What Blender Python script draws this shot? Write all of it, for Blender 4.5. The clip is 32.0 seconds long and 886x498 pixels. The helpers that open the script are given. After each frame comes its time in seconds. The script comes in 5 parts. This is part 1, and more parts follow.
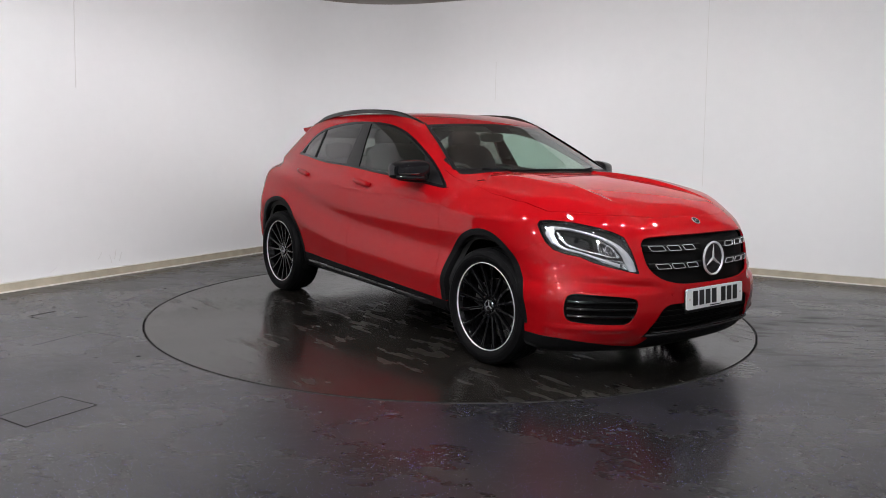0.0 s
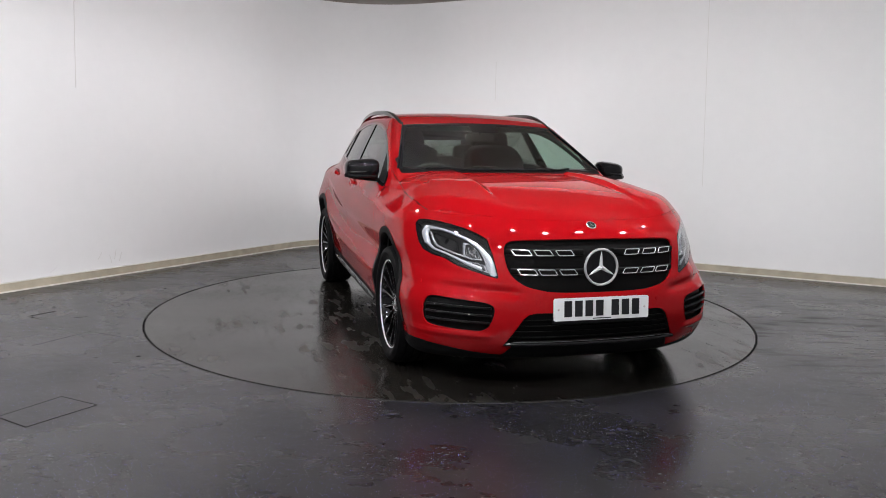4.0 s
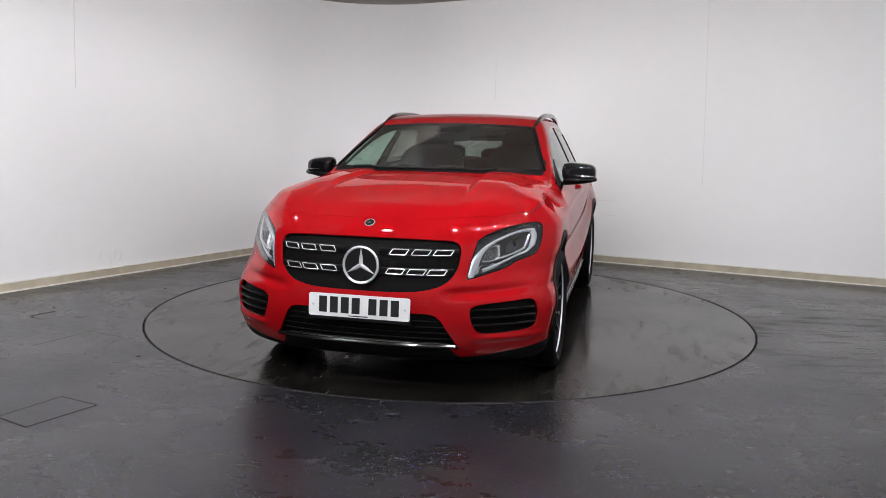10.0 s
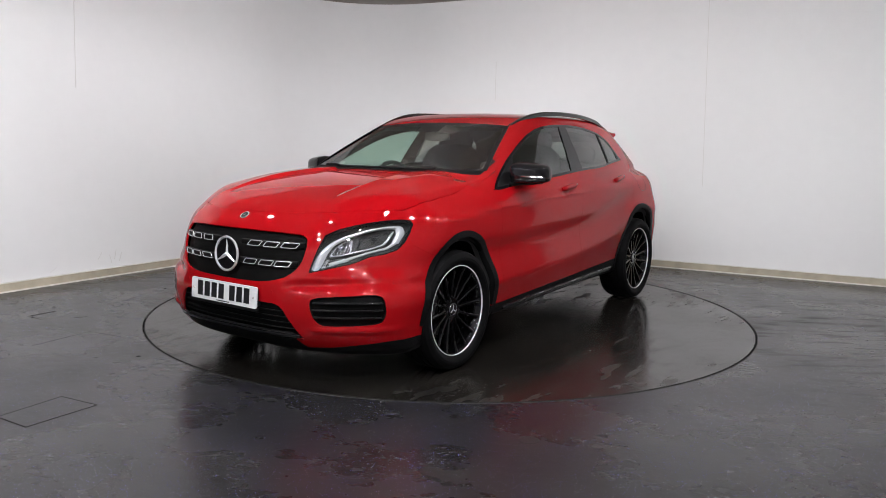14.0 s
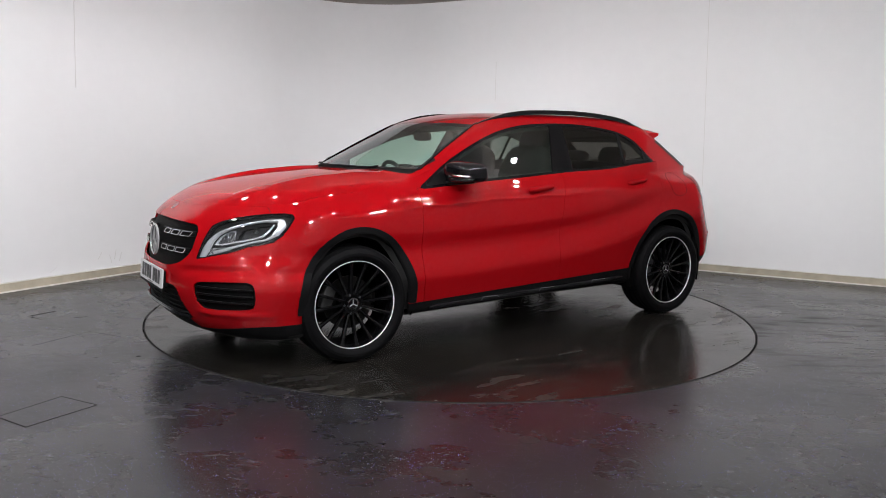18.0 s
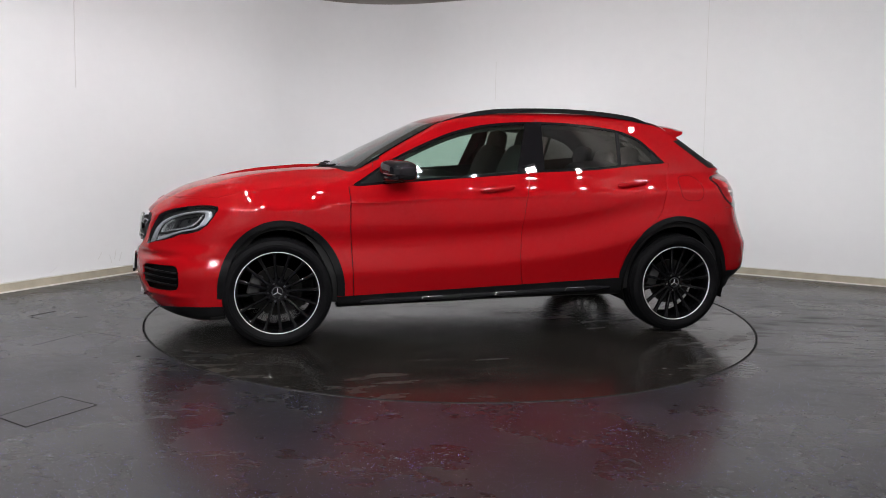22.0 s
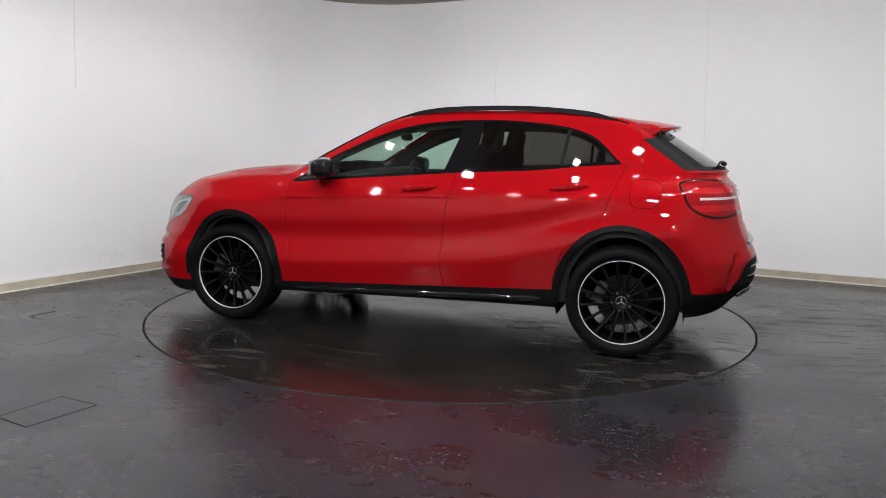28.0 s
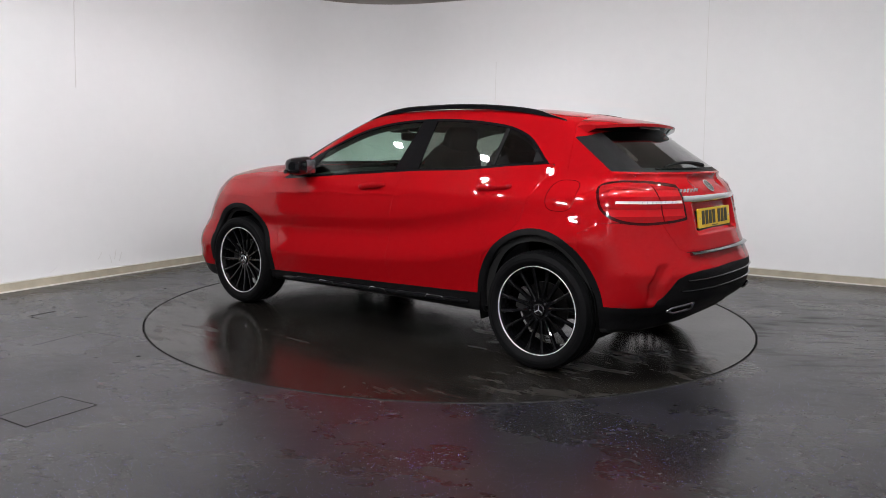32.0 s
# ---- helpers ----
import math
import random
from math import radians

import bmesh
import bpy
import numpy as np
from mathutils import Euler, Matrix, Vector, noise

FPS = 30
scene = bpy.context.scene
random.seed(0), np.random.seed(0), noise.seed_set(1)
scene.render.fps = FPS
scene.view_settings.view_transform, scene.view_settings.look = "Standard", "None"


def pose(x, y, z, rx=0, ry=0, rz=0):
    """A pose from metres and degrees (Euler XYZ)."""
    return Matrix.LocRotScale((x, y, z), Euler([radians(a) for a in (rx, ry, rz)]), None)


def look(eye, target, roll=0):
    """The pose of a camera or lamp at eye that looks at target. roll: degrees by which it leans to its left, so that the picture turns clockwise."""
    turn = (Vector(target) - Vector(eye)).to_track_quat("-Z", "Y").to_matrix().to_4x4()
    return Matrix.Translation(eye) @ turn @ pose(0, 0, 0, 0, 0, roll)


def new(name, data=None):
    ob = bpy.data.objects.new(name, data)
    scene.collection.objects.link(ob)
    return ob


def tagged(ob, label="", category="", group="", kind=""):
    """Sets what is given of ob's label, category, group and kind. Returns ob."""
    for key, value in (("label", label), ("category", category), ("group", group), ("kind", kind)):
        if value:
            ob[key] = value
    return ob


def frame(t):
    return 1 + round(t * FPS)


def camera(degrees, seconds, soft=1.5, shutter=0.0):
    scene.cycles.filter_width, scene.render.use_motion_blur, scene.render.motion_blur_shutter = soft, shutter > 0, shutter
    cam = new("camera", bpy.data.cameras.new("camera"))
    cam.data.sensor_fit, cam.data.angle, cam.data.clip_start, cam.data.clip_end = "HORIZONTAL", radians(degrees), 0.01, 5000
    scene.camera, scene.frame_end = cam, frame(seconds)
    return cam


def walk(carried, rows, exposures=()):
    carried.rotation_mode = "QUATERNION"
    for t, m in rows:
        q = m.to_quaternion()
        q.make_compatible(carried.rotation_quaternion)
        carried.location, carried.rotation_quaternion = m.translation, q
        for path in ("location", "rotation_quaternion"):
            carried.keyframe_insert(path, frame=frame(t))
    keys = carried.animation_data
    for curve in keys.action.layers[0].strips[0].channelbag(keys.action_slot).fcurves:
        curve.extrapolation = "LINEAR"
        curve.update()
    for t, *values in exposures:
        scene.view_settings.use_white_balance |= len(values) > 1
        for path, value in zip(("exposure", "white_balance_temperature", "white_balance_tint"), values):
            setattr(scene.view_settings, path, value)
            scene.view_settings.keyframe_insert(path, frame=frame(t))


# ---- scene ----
SECONDS = 32.0
cam = camera(60.31, SECONDS, soft=.9)
EYE = (0.0, -5.829, 1.249)
HEADING, TILT = radians(-.569), radians(-7.70)
AIM = Vector(EYE) + Vector((math.sin(HEADING) * math.cos(TILT), math.cos(HEADING) * math.cos(TILT), math.sin(TILT)))
walk(cam, [(0, look(EYE, AIM, 1.07)), (SECONDS, look(EYE, AIM, 1.07))], exposures=[(0, 0.0), (SECONDS, 0.0)])

# the turntable turns evenly, clockwise seen from above
TURN_START, TURN_RATE = -52.01, -5.1856

# ---- light: no daylight, a faint grey world, the ceiling's own panels and added wall fill ----
world = bpy.data.worlds.new("world")
scene.world = world
world.use_nodes = True
world.node_tree.nodes["Background"].inputs[0].default_value = (.9, .95, 1, 1)
world.node_tree.nodes["Background"].inputs[1].default_value = .04
CEILING = 2.94
PANEL_POWER, BACK_WATTS, SIDE_WATTS, CORNER_WATTS = 585.0, 30.5, 17.0, 31.0


# ---- materials ----
def mat(name, col, rough=.5, metal=0.0, coat=0.0, bump=0.0, scale=60.0, vary=0.0, rough_vary=0.0, spec=.5, emit=None, power=0.0, through_=0.0, ior=1.45):
    """A surface with a little variation at two scales in colour and gloss, and fine relief."""
    m = bpy.data.materials.new(name)
    m.use_nodes = True
    nt = m.node_tree
    b = nt.nodes["Principled BSDF"]
    b.inputs["Base Color"].default_value = (*col, 1)
    b.inputs["Roughness"].default_value = rough
    b.inputs["Metallic"].default_value = metal
    b.inputs["Coat Weight"].default_value = coat
    b.inputs["Coat Roughness"].default_value = .006
    b.inputs["Specular IOR Level"].default_value = spec
    b.inputs["Transmission Weight"].default_value = through_
    b.inputs["IOR"].default_value = ior
    if emit:
        b.inputs["Emission Color"].default_value = (*emit, 1)
        b.inputs["Emission Strength"].default_value = power
    if vary or bump or rough_vary:
        co = nt.nodes.new("ShaderNodeTexCoord")
        fine, broad = nt.nodes.new("ShaderNodeTexNoise"), nt.nodes.new("ShaderNodeTexNoise")
        fine.inputs["Scale"].default_value, broad.inputs["Scale"].default_value = scale, scale / 14
        fine.inputs["Detail"].default_value = broad.inputs["Detail"].default_value = 4
        for n in (fine, broad):
            nt.links.new(co.outputs["Object"], n.inputs["Vector"])
        both = nt.nodes.new("ShaderNodeMath")
        both.operation = "ADD"
        nt.links.new(fine.outputs[0], both.inputs[0])
        nt.links.new(broad.outputs[0], both.inputs[1])
        if vary:
            mix = nt.nodes.new("ShaderNodeMix")
            mix.data_type = "RGBA"
            ramp = nt.nodes.new("ShaderNodeMapRange")
            ramp.inputs[1].default_value, ramp.inputs[2].default_value = .7, 1.3
            nt.links.new(both.outputs[0], ramp.inputs[0])
            nt.links.new(ramp.outputs[0], mix.inputs[0])
            mix.inputs[6].default_value = (*[c * (1 - vary) for c in col], 1)
            mix.inputs[7].default_value = (*[min(1, c * (1 + vary)) for c in col], 1)
            nt.links.new(mix.outputs[2], b.inputs["Base Color"])
        if rough_vary:
            rr = nt.nodes.new("ShaderNodeMapRange")
            rr.inputs[1].default_value, rr.inputs[2].default_value = .7, 1.3
            rr.inputs[3].default_value, rr.inputs[4].default_value = max(.02, rough - rough_vary), min(1, rough + rough_vary)
            nt.links.new(both.outputs[0], rr.inputs[0])
            nt.links.new(rr.outputs[0], b.inputs["Roughness"])
        if bump:
            bp = nt.nodes.new("ShaderNodeBump")
            bp.inputs["Strength"].default_value = bump
            bp.inputs["Distance"].default_value = .002
            nt.links.new(fine.outputs[0], bp.inputs["Height"])
            nt.links.new(bp.outputs[0], b.inputs["Normal"])
    return m


def clear(name, tint, gloss=.02):
    """Thin glass: what lies behind shows through its tint, and the front mirrors more at a slant."""
    m = bpy.data.materials.new(name)
    m.use_nodes = True
    nt = m.node_tree
    nt.nodes.remove(nt.nodes["Principled BSDF"])
    out = nt.nodes["Material Output"]
    a, g, f, pw, ad, mix = (nt.nodes.new("ShaderNode" + k) for k in ("BsdfTransparent", "BsdfGlossy", "LayerWeight", "Math", "Math", "MixShader"))
    a.inputs[0].default_value = (*tint, 1)
    g.inputs["Roughness"].default_value = gloss
    f.inputs[0].default_value = .5
    pw.operation, ad.operation = "POWER", "MULTIPLY_ADD"
    pw.inputs[1].default_value = 3.7
    ad.inputs[1].default_value, ad.inputs[2].default_value = .90, .10
    nt.links.new(f.outputs["Facing"], pw.inputs[0])
    nt.links.new(pw.outputs[0], ad.inputs[0])
    nt.links.new(ad.outputs[0], mix.inputs[0])
    nt.links.new(a.outputs[0], mix.inputs[1])
    nt.links.new(g.outputs[0], mix.inputs[2])
    nt.links.new(mix.outputs[0], out.inputs[0])
    return m


RED = mat("red_paint", (.325, .003, .0058), .4, 0, .75, vary=.02, scale=300, spec=0.0)
PLASTIC = mat("black_plastic", (.0055, .0055, .006), .55, spec=.13, bump=.25, scale=900, vary=.1)
GLOSSBLACK = mat("gloss_black", (.005, .005, .006), .03, 0, .2, spec=.3)
VOID = mat("dark_inner", (.014, .014, .014), .8)
LINER = mat("wheel_liner", (.004, .004, .004), .95, spec=.05, bump=.5, scale=120)
RUBBER = mat("tyre_rubber", (.0045, .0045, .005), .6, bump=.2, scale=300, vary=.2, rough_vary=.1, spec=.10)
RIM = mat("black_rim", (.003, .003, .0035), .06, 0, .4, spec=.2)
MACHINED = mat("machined_rim_edge", (.88, .88, .89), .35, .15)
CHROME = mat("chrome", (.82, .83, .85), .06, 1.0)
SATIN = mat("satin_metal", (.55, .56, .58), .3, 1.0)
DISC = mat("brake_disc", (.035, .034, .033), .4, 1.0, vary=.2, scale=200)
GLASS = clear("window_glass", (.68, .85, .76))
PRIVACY = clear("privacy_glass", (.28, .285, .265))
LENS = clear("lamp_lens", (.93, .95, .97))
REDLENS = mat("red_lens", (.26, .003, .006), .12, 0, .35, spec=.2)
WHITELENS = mat("white_lens", (.62, .57, .56), .15, 0, 1.0)
TRIM = mat("cabin_trim", (.03, .03, .032), .7, bump=.3, scale=500, vary=.2)
SEAT = mat("seat_fabric", (.018, .018, .019), .85, bump=.5, scale=700, vary=.2)
LAMPWELL = mat("lamp_housing", (.20, .205, .215), .25, .6)
PLATE = mat("plate_white", (.72, .73, .74), .35, 0, .3, vary=.02)
PLATEY = mat("plate_yellow", (.80, .52, .02), .35, 0, .3, vary=.03)
INK = mat("plate_ink", (.01, .01, .012), .4)
GRILLEBLACK = mat("grille_black", (.004, .004, .004), .6, bump=.2, scale=400, spec=.1)
EMBLEM = mat("bright_emblem", (.80, .81, .82), .22, .65)


# ---- cutting the skin into panels ----
def new_mesh(name, V, F, N=None, smooth=True):
    me = bpy.data.meshes.new(name)
    me.from_pydata([tuple(v) for v in np.asarray(V, float)], [], F)
    me.validate()
    if smooth:
        me.shade_smooth()
    if N is not None and len(me.vertices) == len(V):
        me.normals_split_custom_set_from_vertices([tuple(n) for n in N])
    me.update()
    return me


def part(name, data, material, parent, label=""):
    """Links a mesh (or bmesh) as one part under a thing or a part."""
    if isinstance(data, bmesh.types.BMesh):
        bm, data = data, bpy.data.meshes.new(name)
        bm.to_mesh(data)
        bm.free()
    ob = new(name, data)
    if not data.materials:
        data.materials.append(material)
    ob.parent = parent
    return tagged(ob, label)


def split(sheet, d):
    """Cuts a sheet (points, normals, faces) along d = 0: the piece with d < 0 and the rest."""
    V, N, F = list(sheet[0]), list(sheet[1]), sheet[2]
    d = np.asarray(d)
    neg = (d < 0)
    inn, out, mid = [], [], {}
    D = d.tolist()
    NEG = neg.tolist()
    for f in F:
        k = sum(NEG[i] for i in f)
        if k == len(f):
            inn.append(f)
        elif k == 0:
            out.append(f)
        else:
            fi, fo = [], []
            for i, j in zip(f, f[1:] + f[:1]):
                (fi if NEG[i] else fo).append(i)
                if NEG[i] != NEG[j]:
                    key = (i, j) if i < j else (j, i)
                    m = mid.get(key)
                    if m is None:
                        a, b = key
                        u = D[a] / (D[a] - D[b])
                        m = mid[key] = len(V)
                        V.append(V[a] * (1 - u) + V[b] * u)
                        n = N[a] * (1 - u) + N[b] * u
                        N.append(n / (np.linalg.norm(n) + 1e-12))
                    fi.append(m)
                    fo.append(m)
            if len(fi) > 2:
                inn.append(fi)
            if len(fo) > 2:
                out.append(fo)
    V, N = np.array(V), np.array(N)
    return tidy((V, N, inn)), tidy((V, N, out))


def tidy(sheet):
    V, N, F = sheet
    if not F:
        return V[:0], N[:0], []
    ids = np.unique(np.concatenate([np.array(f) for f in F]))
    at = np.full(len(V), -1)
    at[ids] = np.arange(len(ids))
    at = at.tolist()
    return V[ids], N[ids], [[at[i] for i in f] for f in F]


def flipped(sheet):
    V, N, F = sheet
    s = np.array([1, -1, 1])
    return V * s, N * s, [f[::-1] for f in F]


def both(sheet):
    """A sheet and its mirror image as one, joined along the middle."""
    V, N, F = sheet
    W, M, G = flipped(sheet)
    n = len(V)
    at = [i if abs(V[i, 1]) < 1e-5 else n + i for i in range(n)]
    return tidy((np.concatenate([V, W]), np.concatenate([N, M]), F + [[at[i] for i in f] for f in G]))


def lifted(sheet, h):
    V, N, F = sheet
    return V + N * (h if np.isscalar(h) else np.asarray(h)[:, None]), N, F


def lipped(sheet, depth=.012):
    """Turns the rim of a sheet inwards, so that a panel has an edge with thickness."""
    V, N, F = sheet
    edges = {}
    for f in F:
        for i, j in zip(f, f[1:] + f[:1]):
            if edges.pop((j, i), None) is None:
                edges[(i, j)] = 1
    edges = [e for e in edges if not (abs(V[e[0], 1]) < 1e-4 and abs(V[e[1], 1]) < 1e-4)]
    if not edges:
        return sheet
    V, N, F = list(V), list(N), list(F)
    top, low = {}, {}
    for i, j in edges:
        t = V[j] - V[i]
        o = np.cross(t, N[i])
        o = o / (np.linalg.norm(o) + 1e-12)
        for k in (i, j):
            if k not in top:
                top[k] = len(V)
                V.append(V[k])
                N.append(o * .8 + N[k] * .6)
                low[k] = len(V)
                V.append(V[k] - N[k] * depth)
                N.append(o)
        F.append([j, i, low[i], low[j]][::1])
    return np.array(V), np.array(N), F


def outline(points, closed=True, n=10):
    """A smooth closed line through a few points of a plane."""
    P = np.array(points, float)
    k = len(P)
    u = np.linspace(0, 1, n, endpoint=False)[:, None]
    out = []
    for i in range(k):
        a, b, c, d = P[i - 1], P[i], P[(i + 1) % k], P[(i + 2) % k]
        out.append(.5 * (2 * b + (c - a) * u + (2 * a - 5 * b + 4 * c - d) * u ** 2 + (3 * b - a - 3 * c + d) * u ** 3))
    return np.concatenate(out)


def inside(P, u, v):
    """The signed distance of the points (u, v) from a closed line: negative within."""
    q = np.stack([u, v], 1)
    best, odd = np.full(len(q), 1e9), np.zeros(len(q), bool)
    near = (q[:, 0] > P[:, 0].min() - .1) & (q[:, 0] < P[:, 0].max() + .1) & (q[:, 1] > P[:, 1].min() - .1) & (q[:, 1] < P[:, 1].max() + .1)
    r = q[near]
    bst, od = np.full(len(r), 1e9), np.zeros(len(r), bool)
    for a, b in zip(P, np.roll(P, -1, 0)):
        e = b - a
        w = r - a
        s = np.clip((w @ e) / (e @ e + 1e-12), 0, 1)
        bst = np.minimum(bst, ((w - s[:, None] * e) ** 2).sum(1))
        c = (a[1] > r[:, 1]) != (b[1] > r[:, 1])
        xx = a[0] + (r[:, 1] - a[1]) * e[0] / (e[1] if abs(e[1]) > 1e-12 else 1e-12)
        od ^= c & (r[:, 0] < xx)
    d = np.ones(len(q))
    d[near] = np.where(od, -1, 1) * np.sqrt(bst)
    return d


def from_bm(bm, name="piece", smooth=True, angle=40):
    me = bpy.data.meshes.new(name)
    bm.to_mesh(me)
    bm.free()
    if smooth:
        me.shade_smooth()
        me.set_sharp_from_angle(angle=radians(angle))
    return me


def lathe(profile, segments=48, axis="y"):
    """A ring turned round the y axis from a list of (y, radius)."""
    bm = bmesh.new()
    rings = []
    for y, r in profile:
        rings.append([bm.verts.new((r * math.cos(2 * math.pi * i / segments), y, r * math.sin(2 * math.pi * i / segments))) for i in range(segments)])
    for a, b in zip(rings, rings[1:]):
        for i in range(segments):
            j = (i + 1) % segments
            bm.faces.new((a[i], a[j], b[j], b[i]))
    return bm


def box(bm, size, at=(0, 0, 0), turn=(0, 0, 0), bevel=.0):
    m = pose(*at, *turn) @ Matrix.Diagonal((*size, 1))
    made = bmesh.ops.create_cube(bm, size=1, matrix=m)["verts"]
    if bevel:
        edges = list({e for v in made for e in v.link_edges})
        bmesh.ops.bevel(bm, geom=edges, offset=bevel, segments=3, profile=.6, affect="EDGES")
    return bm


def tube(points, radius, segments=8, flat=1.0, closed=False):
    """A bent rod of round or flattened section along a smooth line."""
    bm = bmesh.new()
    P = [Vector(p) for p in points]
    rings = []
    for i, p in enumerate(P):
        t = ((P[(i + 1) % len(P)] if closed or i + 1 < len(P) else p) - (P[i - 1] if closed or i else p)).normalized()
        up = Vector((0, 0, 1)) if abs(t.z) < .95 else Vector((1, 0, 0))
        s = t.cross(up).normalized()
        n = s.cross(t)
        r = radius[i] if hasattr(radius, "__len__") else radius
        rings.append([bm.verts.new(p + s * r * math.cos(2 * math.pi * k / segments) + n * r * flat * math.sin(2 * math.pi * k / segments)) for k in range(segments)])
    pairs = list(zip(rings, rings[1:] + rings[:1])) if closed else list(zip(rings, rings[1:]))
    for a, b in pairs:
        for k in range(segments):
            bm.faces.new((a[k], b[k], b[(k + 1) % segments], a[(k + 1) % segments]))
    if not closed:
        bm.faces.new(rings[0])
        bm.faces.new(rings[-1][::-1])
    bmesh.ops.recalc_face_normals(bm, faces=bm.faces)
    return bm


def ellipse(x, z, cx, cz, a, b):
    """About the distance from a wheel arch's outline, straight below its centre."""
    dz = np.maximum(z - cz, 0)
    r = np.sqrt(((x - cx) / a) ** 2 + (dz / b) ** 2)
    return (r - 1) * min(a, b)


# ---- the studio: two white walls that meet in a rounded corner, and two more behind the camera ----
U, Wd = Vector((.893, -.450, 0)), Vector((.497, .868, 0))      # along the back wall, along the side wall (away from the camera)
CORNER = Vector((-1.383, 4.147, 0))
ROUND = 1.15
LONG, DEEP = 6.7, 9.2


def room_line(inset=0.0):
    """The plan of the walls' inner face, from the rounded far corner round the room."""
    c = CORNER
    pts = []
    mid = c + U * ROUND - Wd * ROUND
    for i in range(17):
        a = math.pi / 2 * i / 16
        pts.append(mid - U * (ROUND - inset) * math.cos(a) + Wd * (ROUND - inset) * math.sin(a))
    pts.append(c + U * (LONG - inset) - Wd * inset)
    pts.append(c + U * (LONG - inset) - Wd * (DEEP - inset))
    pts.append(c + U * inset - Wd * (DEEP - inset))
    return pts


def strip(pts, z0, z1, thick, closed=True):
    """An upright band along a plan, thick outwards."""
    bm = bmesh.new()
    n = len(pts)
    ctr = sum(pts, Vector()) / n
    nor = []
    for i in range(n):
        t = (pts[(i + 1) % n] - pts[i - 1]).normalized()
        o = Vector((t.y, -t.x, 0))
        nor.append(o if o.dot(pts[i] - ctr) > 0 else -o)
    A = [[bm.verts.new((*(p + o * d).xy, z)) for p, o in zip(pts, nor)] for d, z in ((0, z0), (0, z1), (thick, z1), (thick, z0))]
    for k in range(4):
        a, b = A[k], A[(k + 1) % 4]
        for i in range(n):
            bm.faces.new((a[i], a[(i + 1) % n], b[(i + 1) % n], b[i]))
    bmesh.ops.recalc_face_normals(bm, faces=bm.faces)
    return bm


def floor_material(name, speck=1.0, soil=.5, dull=0.0, low=(.008, .0078, .0088), high=(.015, .0143, .0147)):
    """Dark speckled safety vinyl, damp and scuffed: white and blue flecks, dull smears, mirror-like wet film."""
    m = mat(name, (.042, .042, .046), .2)
    nt = m.node_tree
    b = nt.nodes["Principled BSDF"]
    L, N = nt.links.new, nt.nodes.new
    co = N("ShaderNodeTexCoord")

    def noise_(scale, detail=4, squash=None):
        n = N("ShaderNodeTexNoise")
        n.inputs["Scale"].default_value, n.inputs["Detail"].default_value = scale, detail
        if squash:
            mp = N("ShaderNodeMapping")
            mp.inputs["Scale"].default_value = squash
            mp.inputs["Rotation"].default_value = (0, 0, .5)
            L(co.outputs["Object"], mp.inputs["Vector"])
            L(mp.outputs[0], n.inputs["Vector"])
        else:
            L(co.outputs["Object"], n.inputs["Vector"])
        return n.outputs[0]

    def ramp(v, a, c, lo=0.0, hi=1.0):
        r = N("ShaderNodeMapRange")
        r.inputs[1].default_value, r.inputs[2].default_value, r.inputs[3].default_value, r.inputs[4].default_value = a, c, lo, hi
        L(v, r.inputs[0])
        return r.outputs[0]

    def mixc(f, a, c):
        x = N("ShaderNodeMix")
        x.data_type = "RGBA"
        L(f, x.inputs[0])
        for v, socket in ((a, x.inputs[6]), (c, x.inputs[7])):
            if isinstance(v, tuple):
                socket.default_value = (*v, 1)
            else:
                L(v, socket)
        return x.outputs[2]

    base = mixc(ramp(noise_(2.2, 5), .35, .7), low, high)
    grey = mixc(ramp(noise_(5.0, 6, (1, 2.4, 1)), .62, .78, 0, .5), base, (.055, .052, .047))
    vor = N("ShaderNodeTexVoronoi")
    vor.inputs["Scale"].default_value = 120
    L(co.outputs["Object"], vor.inputs["Vector"])
    dot = ramp(vor.outputs["Distance"], .23, .12)
    sep = N("ShaderNodeSeparateColor")
    L(vor.outputs["Color"], sep.inputs[0])
    sel = ramp(sep.outputs[0], .42, .88, 0, 1)
    both_ = N("ShaderNodeMath")
    both_.operation = "MULTIPLY"
    L(dot, both_.inputs[0])
    L(sel, both_.inputs[1])
    fleck = mixc(ramp(sep.outputs[1], .42, .47), (.60, .60, .66), (.28, .26, .90))
    sc = N("ShaderNodeMath")
    sc.operation = "MULTIPLY"
    sc.inputs[1].default_value = speck
    L(both_.outputs[0], sc.inputs[0])
    # dull dried smears and shoe dirt in long patches
    patch = ramp(noise_(.55, 3), .48, .62)
    streak = ramp(noise_(3.2, 8, (1, 3.5, 1)), .52, .70)
    dirt = N("ShaderNodeMath")
    dirt.operation = "MULTIPLY"
    L(patch, dirt.inputs[0])
    L(streak, dirt.inputs[1])
    soiled = mixc(ramp(dirt.outputs[0], 0, 1, 0, soil), mixc(sc.outputs[0], grey, fleck), (.045, .041, .035))
    # small wet spots, darker and smoother
    wet = N("ShaderNodeMath")
    wet.operation = "MULTIPLY"
    L(ramp(noise_(5.0, 5, (1, 1.7, 1)), .56, .72), wet.inputs[0])
    wet.inputs[1].default_value = soil * .6
    L(mixc(wet.outputs[0], soiled, (.006, .006, .006)), b.inputs["Base Color"])
    gl = N("ShaderNodeMath")
    gl.operation = "ADD"
    L(ramp(noise_(1.3, 5), .35, .7, .13 + dull, .27 + dull), gl.inputs[0])
    L(ramp(noise_(14, 5, (1, 1.6, 1)), .5, .8, 0, .06), gl.inputs[1])
    gd = N("ShaderNodeMath")
    gd.operation = "MULTIPLY_ADD"
